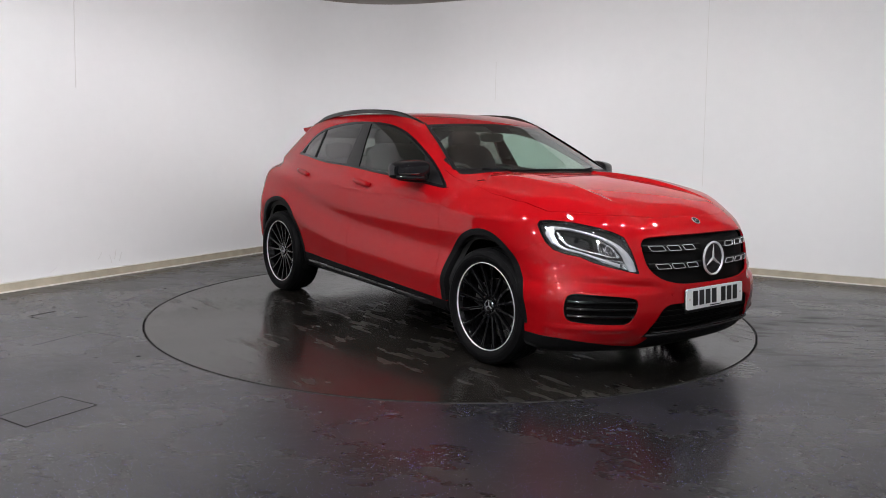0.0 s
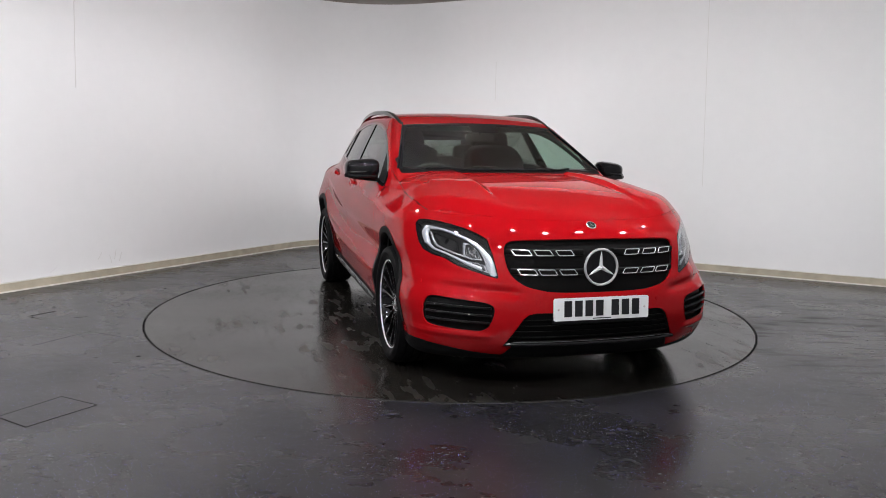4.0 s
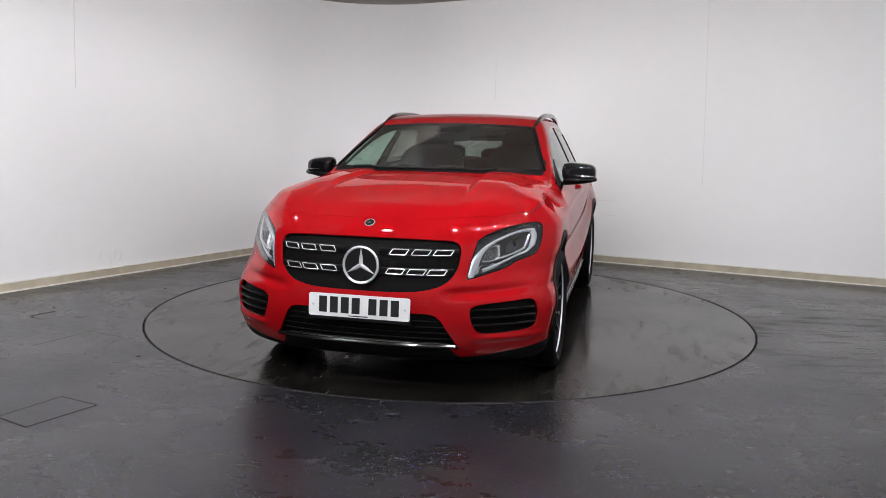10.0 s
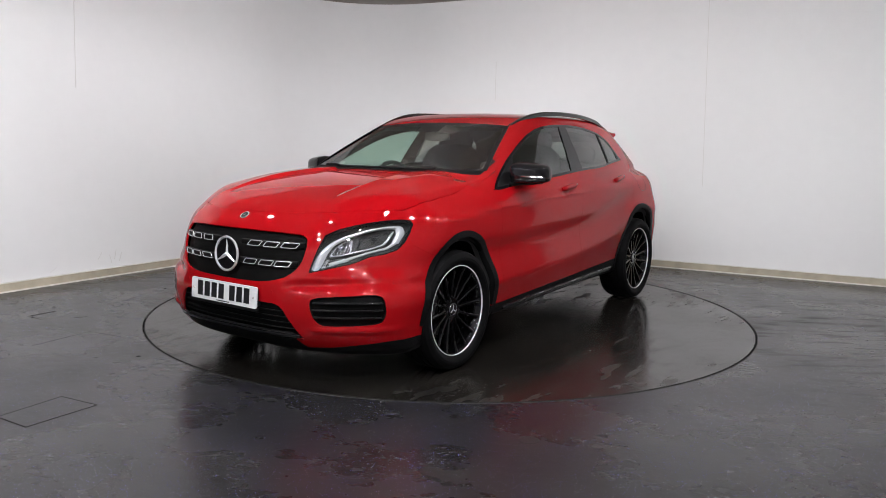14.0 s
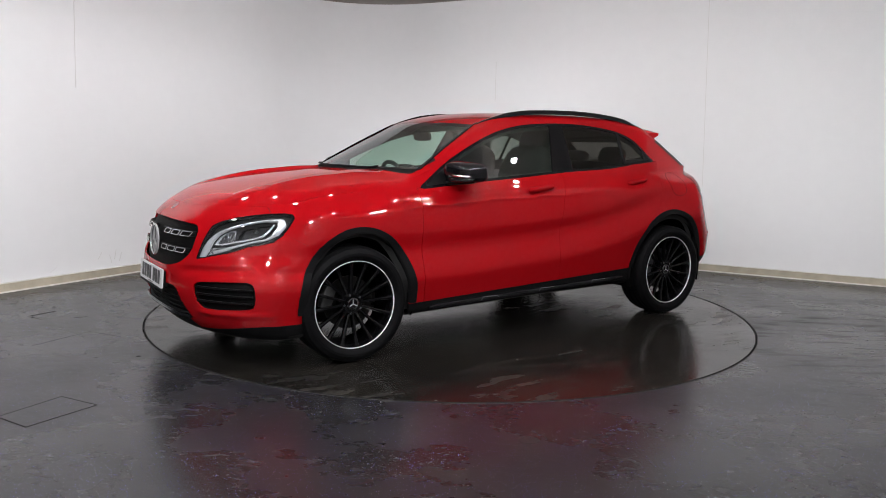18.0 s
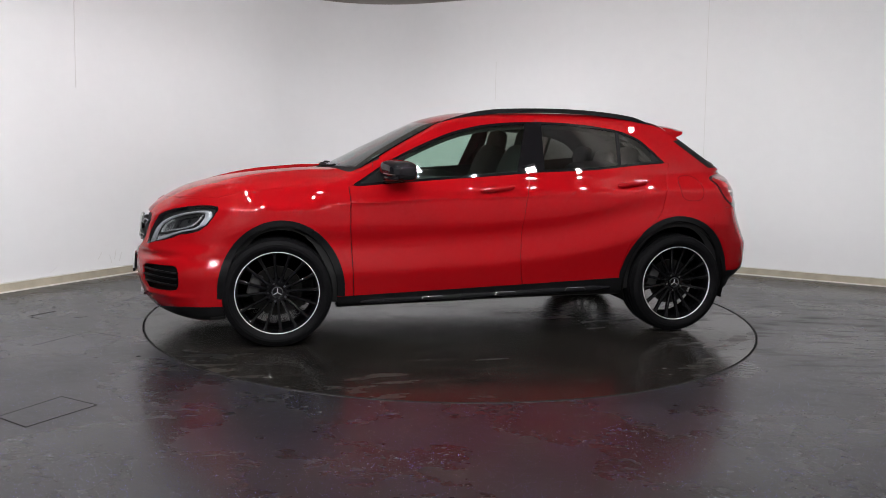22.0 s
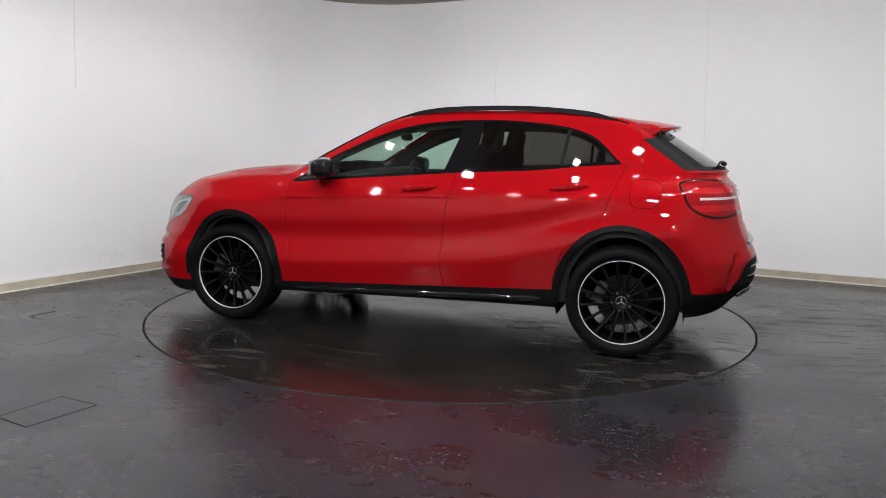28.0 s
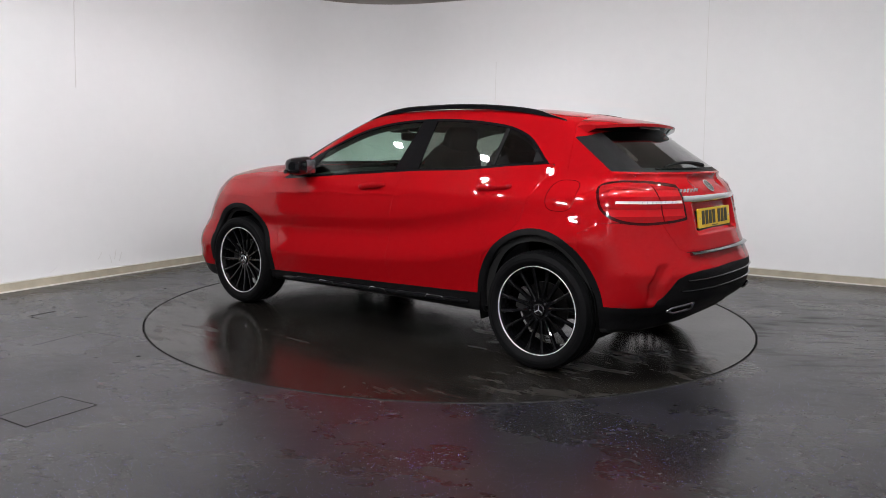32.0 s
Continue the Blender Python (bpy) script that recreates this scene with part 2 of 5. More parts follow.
    gd.inputs[1].default_value = soil * .42
    L(dirt.outputs[0], gd.inputs[0])
    L(gl.outputs[0], gd.inputs[2])
    sm = N("ShaderNodeMath")
    sm.operation = "MULTIPLY_ADD"
    sm.inputs[1].default_value = -.10
    L(wet.outputs[0], sm.inputs[0])
    L(gd.outputs[0], sm.inputs[2])
    L(sm.outputs[0], b.inputs["Roughness"])
    b.inputs["Specular IOR Level"].default_value = .60
    bp = N("ShaderNodeBump")
    bp.inputs["Strength"].default_value, bp.inputs["Distance"].default_value = .04, .002
    L(noise_(140, 2), bp.inputs["Height"])
    L(bp.outputs[0], b.inputs["Normal"])
    return m


WALL = mat("white_wall", (.775, .773, .780), .6, bump=.08, scale=9, vary=.012)
DARKWALL = mat("grey_sheet", (.25, .25, .255), .9, bump=.3, scale=80, vary=.1)
GREYWALL = mat("grey_wall", (.29, .29, .295), .8, bump=.1, scale=40, vary=.03)
BLACKSHEET = mat("black_sheet", (.03, .03, .031), .95, bump=.3, scale=80, vary=.2)
CEIL = mat("ceiling_paint", (.34, .32, .29), .85, vary=.06, scale=20)
CASE = mat("lamp_case", (.30, .30, .30), .5)
SKIRTING = mat("worn_skirting", (.42, .375, .29), .55, vary=.22, scale=9, bump=.2)
BEAD_LIT_EDGE = mat("stained_bead_lit_edge", (.70, .68, .62), .6, vary=.2, scale=14, bump=.2)
FLOOR = floor_material("speckled_vinyl", 1.1, .5, .082)
DISCFLOOR = floor_material("turntable_vinyl", .12, .75, 0.0, (.008, .0072, .0062), (.015, .0132, .0108))
SEAM = mat("seam", (.68, .67, .66), .7)
EDGING = mat("dull_edging", (.035, .034, .032), .45, 0, vary=.4, scale=30)
DARKLINE = mat("dark_joint", (.006, .006, .006), .8)
SCUFF = mat("scuffed_vinyl", (.020, .020, .021), .30, vary=.6, scale=160, spec=.55)
FAINT = mat("faint_seam", (.018, .018, .018), .24, vary=.5, scale=60, spec=.5)
JOINT = mat("dusty_joint", (.016, .015, .014), .8)
FILL_GLOW = mat("fill_diffuser", (.8, .8, .8), .5, emit=(.99, .98, 1), power=1.5)
PANEL = mat("light_panel", (.9, .9, .9), .5, emit=(.99, .98, 1), power=PANEL_POWER)
TABLE_R = 2.226


def build_room():
    line = room_line()
    walls = tagged(new("wall_studio", from_bm(strip(line, 0, CEILING, .12), "wall")), "smooth white painted studio walls with a rounded corner", "wall", kind="structure")
    walls.data.materials.append(WALL)
    # unseen sheets over the walls out of view; their tones set the bounced light
    inner = room_line(.02)
    bm = bmesh.new()
    pts = inner[17:] + [CORNER - Wd * 5.2 + U * .02]
    for a, b in zip(pts, pts[1:]):
        n = Vector((b.y - a.y, a.x - b.x, 0)).normalized() * .015
        q = [bm.verts.new((*v.xy, z)) for v in (a + n * 0, b + n * 0) for z in (.08, CEILING - .02)]
        r = [bm.verts.new((*(Vector(v.co) + n).xy, v.co.z)) for v in q]
        for f in ((q[0], q[2], q[3], q[1]), (r[0], r[1], r[3], r[2]), (q[0], q[1], r[1], r[0]), (q[2], r[2], r[3], q[3]), (q[1], q[3], r[3], r[1]), (q[0], r[0], r[2], q[2])):
            bm.faces.new(f)
    bmesh.ops.recalc_face_normals(bm, faces=bm.faces)
    dark = tagged(new("wall_bounce", from_bm(bm, "wall_bounce", False)), "unseen grey and black sheets over the walls out of view, toned for bounced light", "wall", kind="structure")
    dark.data.materials.append(DARKWALL)
    dark.data.materials.append(GREYWALL)
    dark.data.materials.append(BLACKSHEET)
    for k, f in enumerate(dark.data.polygons):
        f.material_index = k // 6
    bm = strip(room_line(.018), 0, .073, .017)
    base = tagged(new("baseboard", from_bm(bm)), "scuffed cream skirting strip along the white wall", "baseboard", kind="structure")
    base.data.materials.append(SKIRTING)
    # pale strip put in for the light along the skirting's top edge
    cap = tagged(new("trim", from_bm(strip(room_line(.022), .0735, .080, .021))), "thin pale strip for the lit top edge of the skirting", "trim", kind="structure")
    cap.data.materials.append(BEAD_LIT_EDGE)
    led = strip(room_line(.028), .0, .012, .01)
    bead = tagged(new("trim", from_bm(led)), "thin pale floor bead below the skirting", "trim", kind="structure")
    bead.data.materials.append(BEAD_LIT_EDGE)
    # floor: one sheet with a round hole for the turntable
    bm = bmesh.new()
    n = 180
    ring = [bm.verts.new((TABLE_R * math.cos(2 * math.pi * i / n), TABLE_R * math.sin(2 * math.pi * i / n), 0)) for i in range(n)]
    rim = [bm.verts.new((12 * math.cos(2 * math.pi * i / n), 12 * math.sin(2 * math.pi * i / n), 0)) for i in range(n)]
    well = [bm.verts.new((v.co.x, v.co.y, -.08)) for v in ring]
    for i in range(n):
        j = (i + 1) % n
        bm.faces.new((ring[i], rim[i], rim[j], ring[j]))
        bm.faces.new((ring[j], well[j], well[i], ring[i]))
    bm.faces.new(well)
    bmesh.ops.recalc_face_normals(bm, faces=bm.faces)
    fl = tagged(new("floor", from_bm(bm, "floor", False)), "glossy black speckled vinyl studio floor, damp and scuffed", "floor", kind="structure")
    fl.data.materials.append(FLOOR)
    bm = lathe([(0, TABLE_R + .0045), (.0012, TABLE_R + .004), (.0012, TABLE_R + .0005), (0, TABLE_R)], 180)
    bmesh.ops.transform(bm, matrix=pose(0, 0, 0, 90), verts=bm.verts)
    bmesh.ops.recalc_face_normals(bm, faces=bm.faces)
    edge = tagged(new("trim", from_bm(bm, "edge")), "thin dull metal edge round the turntable", "trim", kind="structure")
    edge.data.materials.append(EDGING)
    # ceiling
    bm = bmesh.new()
    plan = room_line(-.12)
    hub = sum(plan[17:], Vector()) / len(plan[17:]) * .5 + CORNER * .5
    rows = [[bm.verts.new((*p.xy, z)) for p in plan] + [bm.verts.new((*hub.xy, z))] for z in (CEILING + .002, CEILING + .1)]
    for i in range(len(plan)):
        j = (i + 1) % len(plan)
        bm.faces.new((rows[0][i], rows[0][j], rows[0][-1]))
        bm.faces.new((rows[1][j], rows[1][i], rows[1][-1]))
        bm.faces.new((rows[0][j], rows[0][i], rows[1][i], rows[1][j]))
    bmesh.ops.recalc_face_normals(bm, faces=bm.faces)
    ce = tagged(new("ceiling", from_bm(bm, "ceiling", False)), "plain dull beige-grey studio ceiling", "ceiling", kind="structure")
    ce.data.materials.append(CEIL)


def panel_lamp(at, turn, size):
    """A square lamp set close under the ceiling: a grey frame round a bright diffuser."""
    root = new("panel_lamp")
    root.matrix_basis = pose(*at, 0, 0, turn)
    bm = bmesh.new()
    box(bm, (size + .04, size + .04, .045), (0, 0, 0), bevel=.006)
    part("housing", from_bm(bm, "housing"), CASE, root, "grey metal housing")
    bm = bmesh.new()
    box(bm, (size, size, .008), (0, 0, -.024))
    part("diffuser", from_bm(bm, "diffuser", False), PANEL, root, "glowing white diffuser")
    bm = tube([(0, 0, .02), (0, 0, CEILING - at[2])], .012, 8)
    part("hanger", from_bm(bm, "hanger"), SATIN, root, "short metal hanger")
    return tagged(root, "square lamp close under the ceiling, switched on", "ceiling lamp", "ceiling lamps")


def build_turntable():
    table = new("turntable")
    bm = bmesh.new()
    n, r = 180, TABLE_R - .009
    top = [bm.verts.new((r * math.cos(2 * math.pi * i / n), r * math.sin(2 * math.pi * i / n), 0)) for i in range(n)]
    low = [bm.verts.new((v.co.x, v.co.y, -.05)) for v in top]
    bm.faces.new(top)
    bm.faces.new(low[::-1])
    for i in range(n):
        bm.faces.new((top[i - 1], low[i - 1], low[i], top[i]))
    bmesh.ops.recalc_face_normals(bm, faces=bm.faces)
    part("deck", from_bm(bm, "deck", False), DISCFLOOR, table)
    bm = lathe([(-.001, r - .004), (.0015, r - .004), (.0015, r), (-.03, r + .001), (-.03, r - .004)], 180)
    bmesh.ops.transform(bm, matrix=pose(0, 0, 0, 90), verts=bm.verts)
    bmesh.ops.recalc_face_normals(bm, faces=bm.faces)
    part("rim_strip", from_bm(bm, "rim_strip"), DARKLINE, table, "dark rubber edge strip")
    return tagged(table, "round dark vinyl-topped vehicle turntable set flush in the floor", "turntable")


build_room()
# lamps in a half ring over the turntable's edge, and a wider arc on the camera's side
for x, y in ((-2.38, -.50), (-1.58, -1.44), (-.97, -2.17), (.33, -2.28), (1.10, -2.24), (1.62, -1.94), (2.22, -1.76), (2.5, -.85)):
    panel_lamp((x, y, CEILING - .07), 42, .09)
for k in range(4):
    a = radians(228 + 24 * k)
    panel_lamp((4.05 * math.cos(a), 4.05 * math.sin(a), CEILING - .07), 42, .123)
for k in range(3):
    a = radians(238 + 18 * k)
    panel_lamp((5.3 * math.cos(a), 5.3 * math.sin(a), CEILING - .07), 42, .153)


def wall_fill(at, aim, long, watts, spread=152):
    """An unseen fill light added under the ceiling, its back to the room, that lights the wall before it."""
    root = new("wall_fill")
    root.matrix_basis = look(at, aim)
    bm = bmesh.new()
    box(bm, (long + .06, .16, .07), (0, 0, .05), bevel=.008)
    box(bm, (long + .06, .008, .28), (0, -.078, -.10))
    part("housing", from_bm(bm, "housing"), CASE, root, "casing of the added light with a lower baffle")
    bm = bmesh.new()
    box(bm, (long, .12, .008), (0, 0, .010))
    part("diffuser", from_bm(bm, "diffuser", False), FILL_GLOW, root, "glowing white diffuser")
    data = bpy.data.lights.new("wall_fill_light", "AREA")
    data.shape, data.size, data.size_y, data.energy = "RECTANGLE", long, .10, watts
    data.spread = radians(spread)
    data.color = (.99, .98, 1)
    glow = new("wall_fill_light", data)
    glow.parent = root
    glow.matrix_basis = pose(0, 0, -.002)
    tagged(root, "unseen fill light added under the ceiling to brighten a wall", "wall lamp", "wall washers")


# unseen lights added to even out the white walls; not fittings of the room
for u, part_ in ((3.4, .93), (5.75, 1.27)):
    p, q = CORNER + U * u - Wd * 3.5, CORNER + U * u
    wall_fill((p.x, p.y, CEILING - .16), (q.x, q.y, .5), 1.9, BACK_WATTS * part_)
for w in (3.6, 6.0):
    p, q = CORNER + U * 2.9 - Wd * w, CORNER - Wd * w
    wall_fill((p.x, p.y, CEILING - .16), (q.x, q.y, .5), 1.9, SIDE_WATTS)
p = CORNER + U * 2.8 - Wd * 2.8
wall_fill((p.x, p.y, CEILING - .16), (CORNER.x, CORNER.y, .8), 1.0, CORNER_WATTS, 172)
turntable = build_turntable()


def laid_strip(name, a, b, width, material, label, category, z=.0015, height=.0015, parent=None):
    """A thin strip laid on the floor from a to b."""
    a, b = Vector((*a, 0)), Vector((*b, 0))
    m = (a + b) / 2
    d = b - a
    bm = bmesh.new()
    box(bm, (d.length, width, height), (0, 0, 0))
    ob = new(name, from_bm(bm, name, False))
    ob.data.materials.append(material)
    ob.matrix_basis = pose(m.x, m.y, z, 0, 0, math.degrees(math.atan2(d.y, d.x)))
    if parent:
        ob.parent = parent
        return tagged(ob, label)
    return tagged(ob, label, category, kind="structure")


# a lifted floor hatch and two short cuts in the vinyl near the side wall
hatch = [(-2.03, -2.55), (-1.835, -2.665), (-1.66, -2.365), (-1.886, -2.255)]
bm = bmesh.new()
mid_ = (sum(p[0] for p in hatch) / 4, sum(p[1] for p in hatch) / 4)
rows_ = [[bm.verts.new((x + (mid_[0] - x) * .03, y + (mid_[1] - y) * .03, z)) for x, y in hatch] for z in (.0002, .0016)]
bm.faces.new(rows_[1])
for i in range(4):
    bm.faces.new((rows_[0][i - 1], rows_[0][i], rows_[1][i], rows_[1][i - 1]))
bmesh.ops.recalc_face_normals(bm, faces=bm.faces)
lid = tagged(new("floor_hatch", from_bm(bm, "hatch", False)), "small vinyl-covered floor hatch with dark open joints", "floor hatch")
lid.data.materials.append(FLOOR)
for a, b in zip(hatch, hatch[1:] + hatch[:1]):
    laid_strip("joint", a, b, .0018, JOINT, "", "", z=.0012, parent=lid)
for a, b, w in (((-2.97, -.581), (-2.877, -.404), .008), ((-2.95, -.60), (-2.839, -.675), .004), ((-2.645, -.604), (-2.566, -.561), .004)):
    laid_strip("floor_cut", a, b, w, JOINT, "thin dark cut in the vinyl floor", "floor mark")
for a, b, w in (((-2.53, -1.346), (-2.354, -.975), .0016), ((-2.354, -.975), (-2.10, -1.09), .0012)):
    laid_strip("floor_seam", a, b, w, FAINT, "faint dull seam in the vinyl floor", "floor mark", .0006, .0008)
for x, y, r in ((-2.426, .538, .012), (-1.807, -1.529, .014)):
    bm = bmesh.new()
    bmesh.ops.create_cone(bm, cap_ends=True, segments=14, radius1=r, radius2=r * .8, depth=.002, matrix=pose(x, y, .001))
    ob = tagged(new("floor_spot", from_bm(bm, "spot", False)), "small dark round mark on the vinyl floor", "floor mark", kind="structure")
    ob.data.materials.append(DARKLINE)

for x, y, r in ((.354, -2.678, .046),):
    bm = bmesh.new()
    bmesh.ops.create_cone(bm, cap_ends=True, segments=24, radius1=r, radius2=r * .9, depth=.0012, matrix=pose(x, y, .0006))
    ob = tagged(new("floor_spot", from_bm(bm, "spot", False)), "faint pale round scuff on the vinyl floor", "floor mark", kind="structure")
    ob.data.materials.append(SCUFF)


def wall_strip(along, start, z0, z1, lean, width, out, label):
    """A thin upright joint strip on a wall, at a distance along it from the far corner."""
    base = CORNER + (U * start if along == "back" else -Wd * start)
    inward = Vector((-.450, -.893, 0)) if along == "back" else Vector((.868, -.497, 0))
    d = U if along == "back" else -Wd
    bm = bmesh.new()
    q = []
    for z, s in ((z0, lean), (z1, 0)):
        for w in (-width / 2, width / 2):
            for o in (0, out):
                p = base + d * (s + w) + inward * o
                q.append(bm.verts.new((p.x, p.y, z)))
    for f in ((0, 2, 3, 1), (4, 5, 7, 6), (0, 1, 5, 4), (2, 6, 7, 3), (1, 3, 7, 5), (0, 4, 6, 2)):
        bm.faces.new([q[i] for i in f])
    bmesh.ops.recalc_face_normals(bm, faces=bm.faces)
    ob = tagged(new("wall_seam", from_bm(bm, "seam", False)), label, "wall seam", kind="structure")
    ob.data.materials.append(SEAM)


wall_strip("side", 3.764, 1.69, CEILING, .03, .005, .003, "faint upright joint in the white wall")
wall_strip("back", 2.093, 1.772, 2.22, 0, .006, .003, "faint upright crack in the white wall")
wall_strip("back", 4.412, .883, CEILING, .05, .006, .003, "faint upright joint in the white wall")
wall_strip("back", 3.45, .683, .689, 0, .30, .003, "faint scuff line on the white wall")
wall_strip("back", 3.48, .524, .530, 0, .18, .003, "faint scuff line on the white wall")

for start, z0, z1, lean in ((3.40, .13, .21, .03), (3.46, .15, .24, .02), (3.53, .12, .20, -.02), (3.61, .17, .23, .04), (4.05, .11, .15, .06)):
    wall_strip("side", start, z0, z1, lean, .006, .002, "faint grey scuff low on the white wall")

# ---- car body form: smooth solids in the car's own space (x forward, y left, z up) ----
def curve(*keys):
    """A smooth curve through a few (t, value) keys, as a quick look-up."""
    t, v = np.array(sorted(keys), float).T
    h, s = np.diff(t), np.diff(v) / np.diff(t)
    m = np.concatenate(([s[0]], np.where(s[:-1] * s[1:] > 0, 2 * s[:-1] * s[1:] / (s[:-1] + s[1:] + 1e-12), 0), [s[-1]]))
    g = np.linspace(t[0], t[-1], 900)
    i = np.clip(np.searchsorted(t, g) - 1, 0, len(t) - 2)
    u = (g - t[i]) / h[i]
    w = v[i] * (1 + 2 * u) * (1 - u) ** 2 + v[i + 1] * u * u * (3 - 2 * u) + h[i] * (m[i] * u * (1 - u) ** 2 - m[i + 1] * u * u * (1 - u))
    w = np.convolve(np.pad(w, 12, "edge"), np.ones(25) / 25, "valid")
    return lambda q: np.interp(q, g, w)


def smax(a, b, k):
    h = np.maximum(k - np.abs(a - b), 0) / k
    return np.maximum(a, b) + h * h * k / 4


def smin(a, b, k):
    return -smax(-a, -b, k)


def step(q, a, b):
    u = np.clip((q - a) / (b - a), 0, 1)
    return u * u * (3 - 2 * u)


hood_line = curve((2.4, .66), (2.25, .77), (2.17, .845), (2.07, .903), (1.94, .955), (1.73, 1.010), (1.51, 1.046), (1.3, 1.068), (1.1, 1.082), (.9, 1.082), (-1.6, 1.1), (-2.2, 1.08))
plan_width = curve((2.3, .83), (2.0, .868), (1.75, .893), (1.35, .903), (.9, .892), (0, .888), (-.9, .892), (-1.35, .902), (-1.7, .893), (-1.95, .86), (-2.2, .82))
crease_line = curve((1.9, .46), (.8, .47), (.37, .49), (0, .51), (-.36, .543), (-.72, .6), (-1.0, .67), (-1.3, .74), (-2.2, .8))
side_form = curve((-.7, -.08), (-.35, -.055), (-.2, -.033), (-.08, -.010), (-.015, .002), (.04, -.006), (.09, -.018), (.15, -.029), (.18, -.028), (.26, -.010), (.32, -.008), (.9, -.008))
waist_line = curve((1.2, .875), (.735, .898), (.373, .916), (.012, .927), (-.347, .94), (-.7, .96))
shoulder = curve((.2, 0), (.74, 0), (.84, -.006), (.9, -.014), (.95, -.026), (1.0, -.045), (1.05, -.07), (1.12, -.115), (1.3, -.25))
nose_x = curve((.1, 2.02), (.2, 2.15), (.3, 2.225), (.42, 2.252), (.52, 2.25), (.62, 2.235), (.7, 2.225), (.78, 2.2), (.84, 2.165), (.9, 2.1), (1.1, 1.9))
nose_round = curve((.2, .30), (.45, .31), (.55, .36), (.65, .45), (.85, .50), (1.1, .5))
tail_x = curve((.15, -1.9), (.24, -2.0), (.33, -2.03), (.39, -2.10), (.46, -2.138), (.58, -2.142), (.66, -2.11), (.78, -2.062), (.86, -2.04), (.97, -2.01), (1.07, -1.965), (1.13, -1.91), (1.3, -1.75))
floor_z = curve((2.3, .19), (1.8, .165), (1.4, .2), (.9, .23), (-.95, .26), (-1.5, .25), (-1.75, .258), (-1.93, .275), (-2.03, .335), (-2.15, .42))
roof_line = curve((1.5, .85), (1.0, 1.092), (.7, 1.246), (.5, 1.345), (.34, 1.42), (.2, 1.462), (.05, 1.488), (-.25, 1.502), (-.6, 1.506), (-.95, 1.497), (-1.25, 1.463), (-1.48, 1.425), (-1.6, 1.405), (-2, 1.335))
cabin_width = curve((1.2, .68), (.85, .735), (.5, .765), (.1, .782), (-.5, .784), (-1.0, .765), (-1.3, .735), (-1.6, .69), (-2, .61))


def form(x, y, z):
    """Negative inside the body, about the distance from its skin near it."""
    a = np.abs(y)
    s = z - crease_line(x)
    fade = step(np.abs(x), 2.15, 1.6)
    side = a - plan_width(x) - side_form(s) * (.35 + .65 * fade) - shoulder(z)
    side = side + .055 * step(z, .84, .95) * step(x, .95, 1.3)
    for hx, hz in ((-.045, .983), (-1.005, 1.018)):
        side = side + .016 * np.exp(-((x - hx) / .105) ** 4 - ((z - hz - .12 * (hx - x)) / .034) ** 4)
    side = side - .007 * np.exp(-np.abs((z - waist_line(x)) / .013) ** 1.4) * step(x, -.55, -.2) * step(x, 1.1, .85)
    fold = step(a, .50, .60) * step(x, 1.5, 1.8)
    side = side + .012 * fold * np.exp(-((z - .555 - .03 * (x - 2)) / .03) ** 2)
    ridge = .023 * step(a, .35 + .05 * (x - .95), .392 + .05 * (x - .95)) * step(x, 2.02, 1.4) * step(a, .70, .5)
    top = z - hood_line(x) - ridge + .03 * (a / .65) ** 2 + .05 * np.clip(a - .6, 0, 1)
    front = x - nose_x(z) + nose_round(z) * (a / .83) ** 3
    rear = tail_x(z) + .27 * (a / .83) ** 3 - x
    front = front + .022 * step(a, .36, .50) * step(a, .86, .7) * np.exp(-((z - .545 - .05 * (a - .5)) / .024) ** 2)
    front = front - .014 * step(a, .50, .60) * np.exp(-((z - .322) / .018) ** 2)
    rear = rear + .022 * step(z, .42, .47) * step(z, .66, .60) * np.exp(-((a - .70 + .55 * np.maximum(z - .54, 0)) / .034) ** 4)
    rear = rear + .032 * step(a, .33, .29) * step(z, .78, .81) * step(z, .975, .955)
    low = smax(smax(side, top, .13), smax(front * .95, rear * .95, .05), .1)
    low = smax(low, floor_z(x) - z, .05)
    gs = (a - cabin_width(x) + .5 * (z - 1.1) + .12 * (z - 1.1) ** 2) * .9
    gt = (z - roof_line(x + .135 * (a / .7) ** 2 * step(x, -.4, .5)) + .022 * (a / .55) ** 2 * (.2 + .8 * step(x, .55, -.15))) * .9
    gr = (-1.947 + np.maximum(z - 1.12, 0) * 1.6 + np.maximum(1.12 - z, 0) * .9 + .16 * (a / .6) ** 2.5 - x) * .55
    up = smax(smax(gs, gt, .05), gr, .04)
    up = smax(up, .95 - z, .05)
    return smin(low, up, .045)


def slope(p):
    e = 2e-3
    x, y, z = p.T
    g = np.stack([form(x + e, y, z) - form(x - e, y, z), form(x, y + e, z) - form(x, y - e, z), form(x, y, z + e) - form(x, y, z - e)], 1) / (2 * e)
    return g


def settle(p, times=3):
    """Moves points on to the skin."""
    for _ in range(times):
        g = slope(p)
        p = p - g * (form(*p.T) / np.maximum((g * g).sum(1), .2))[:, None]
    return p


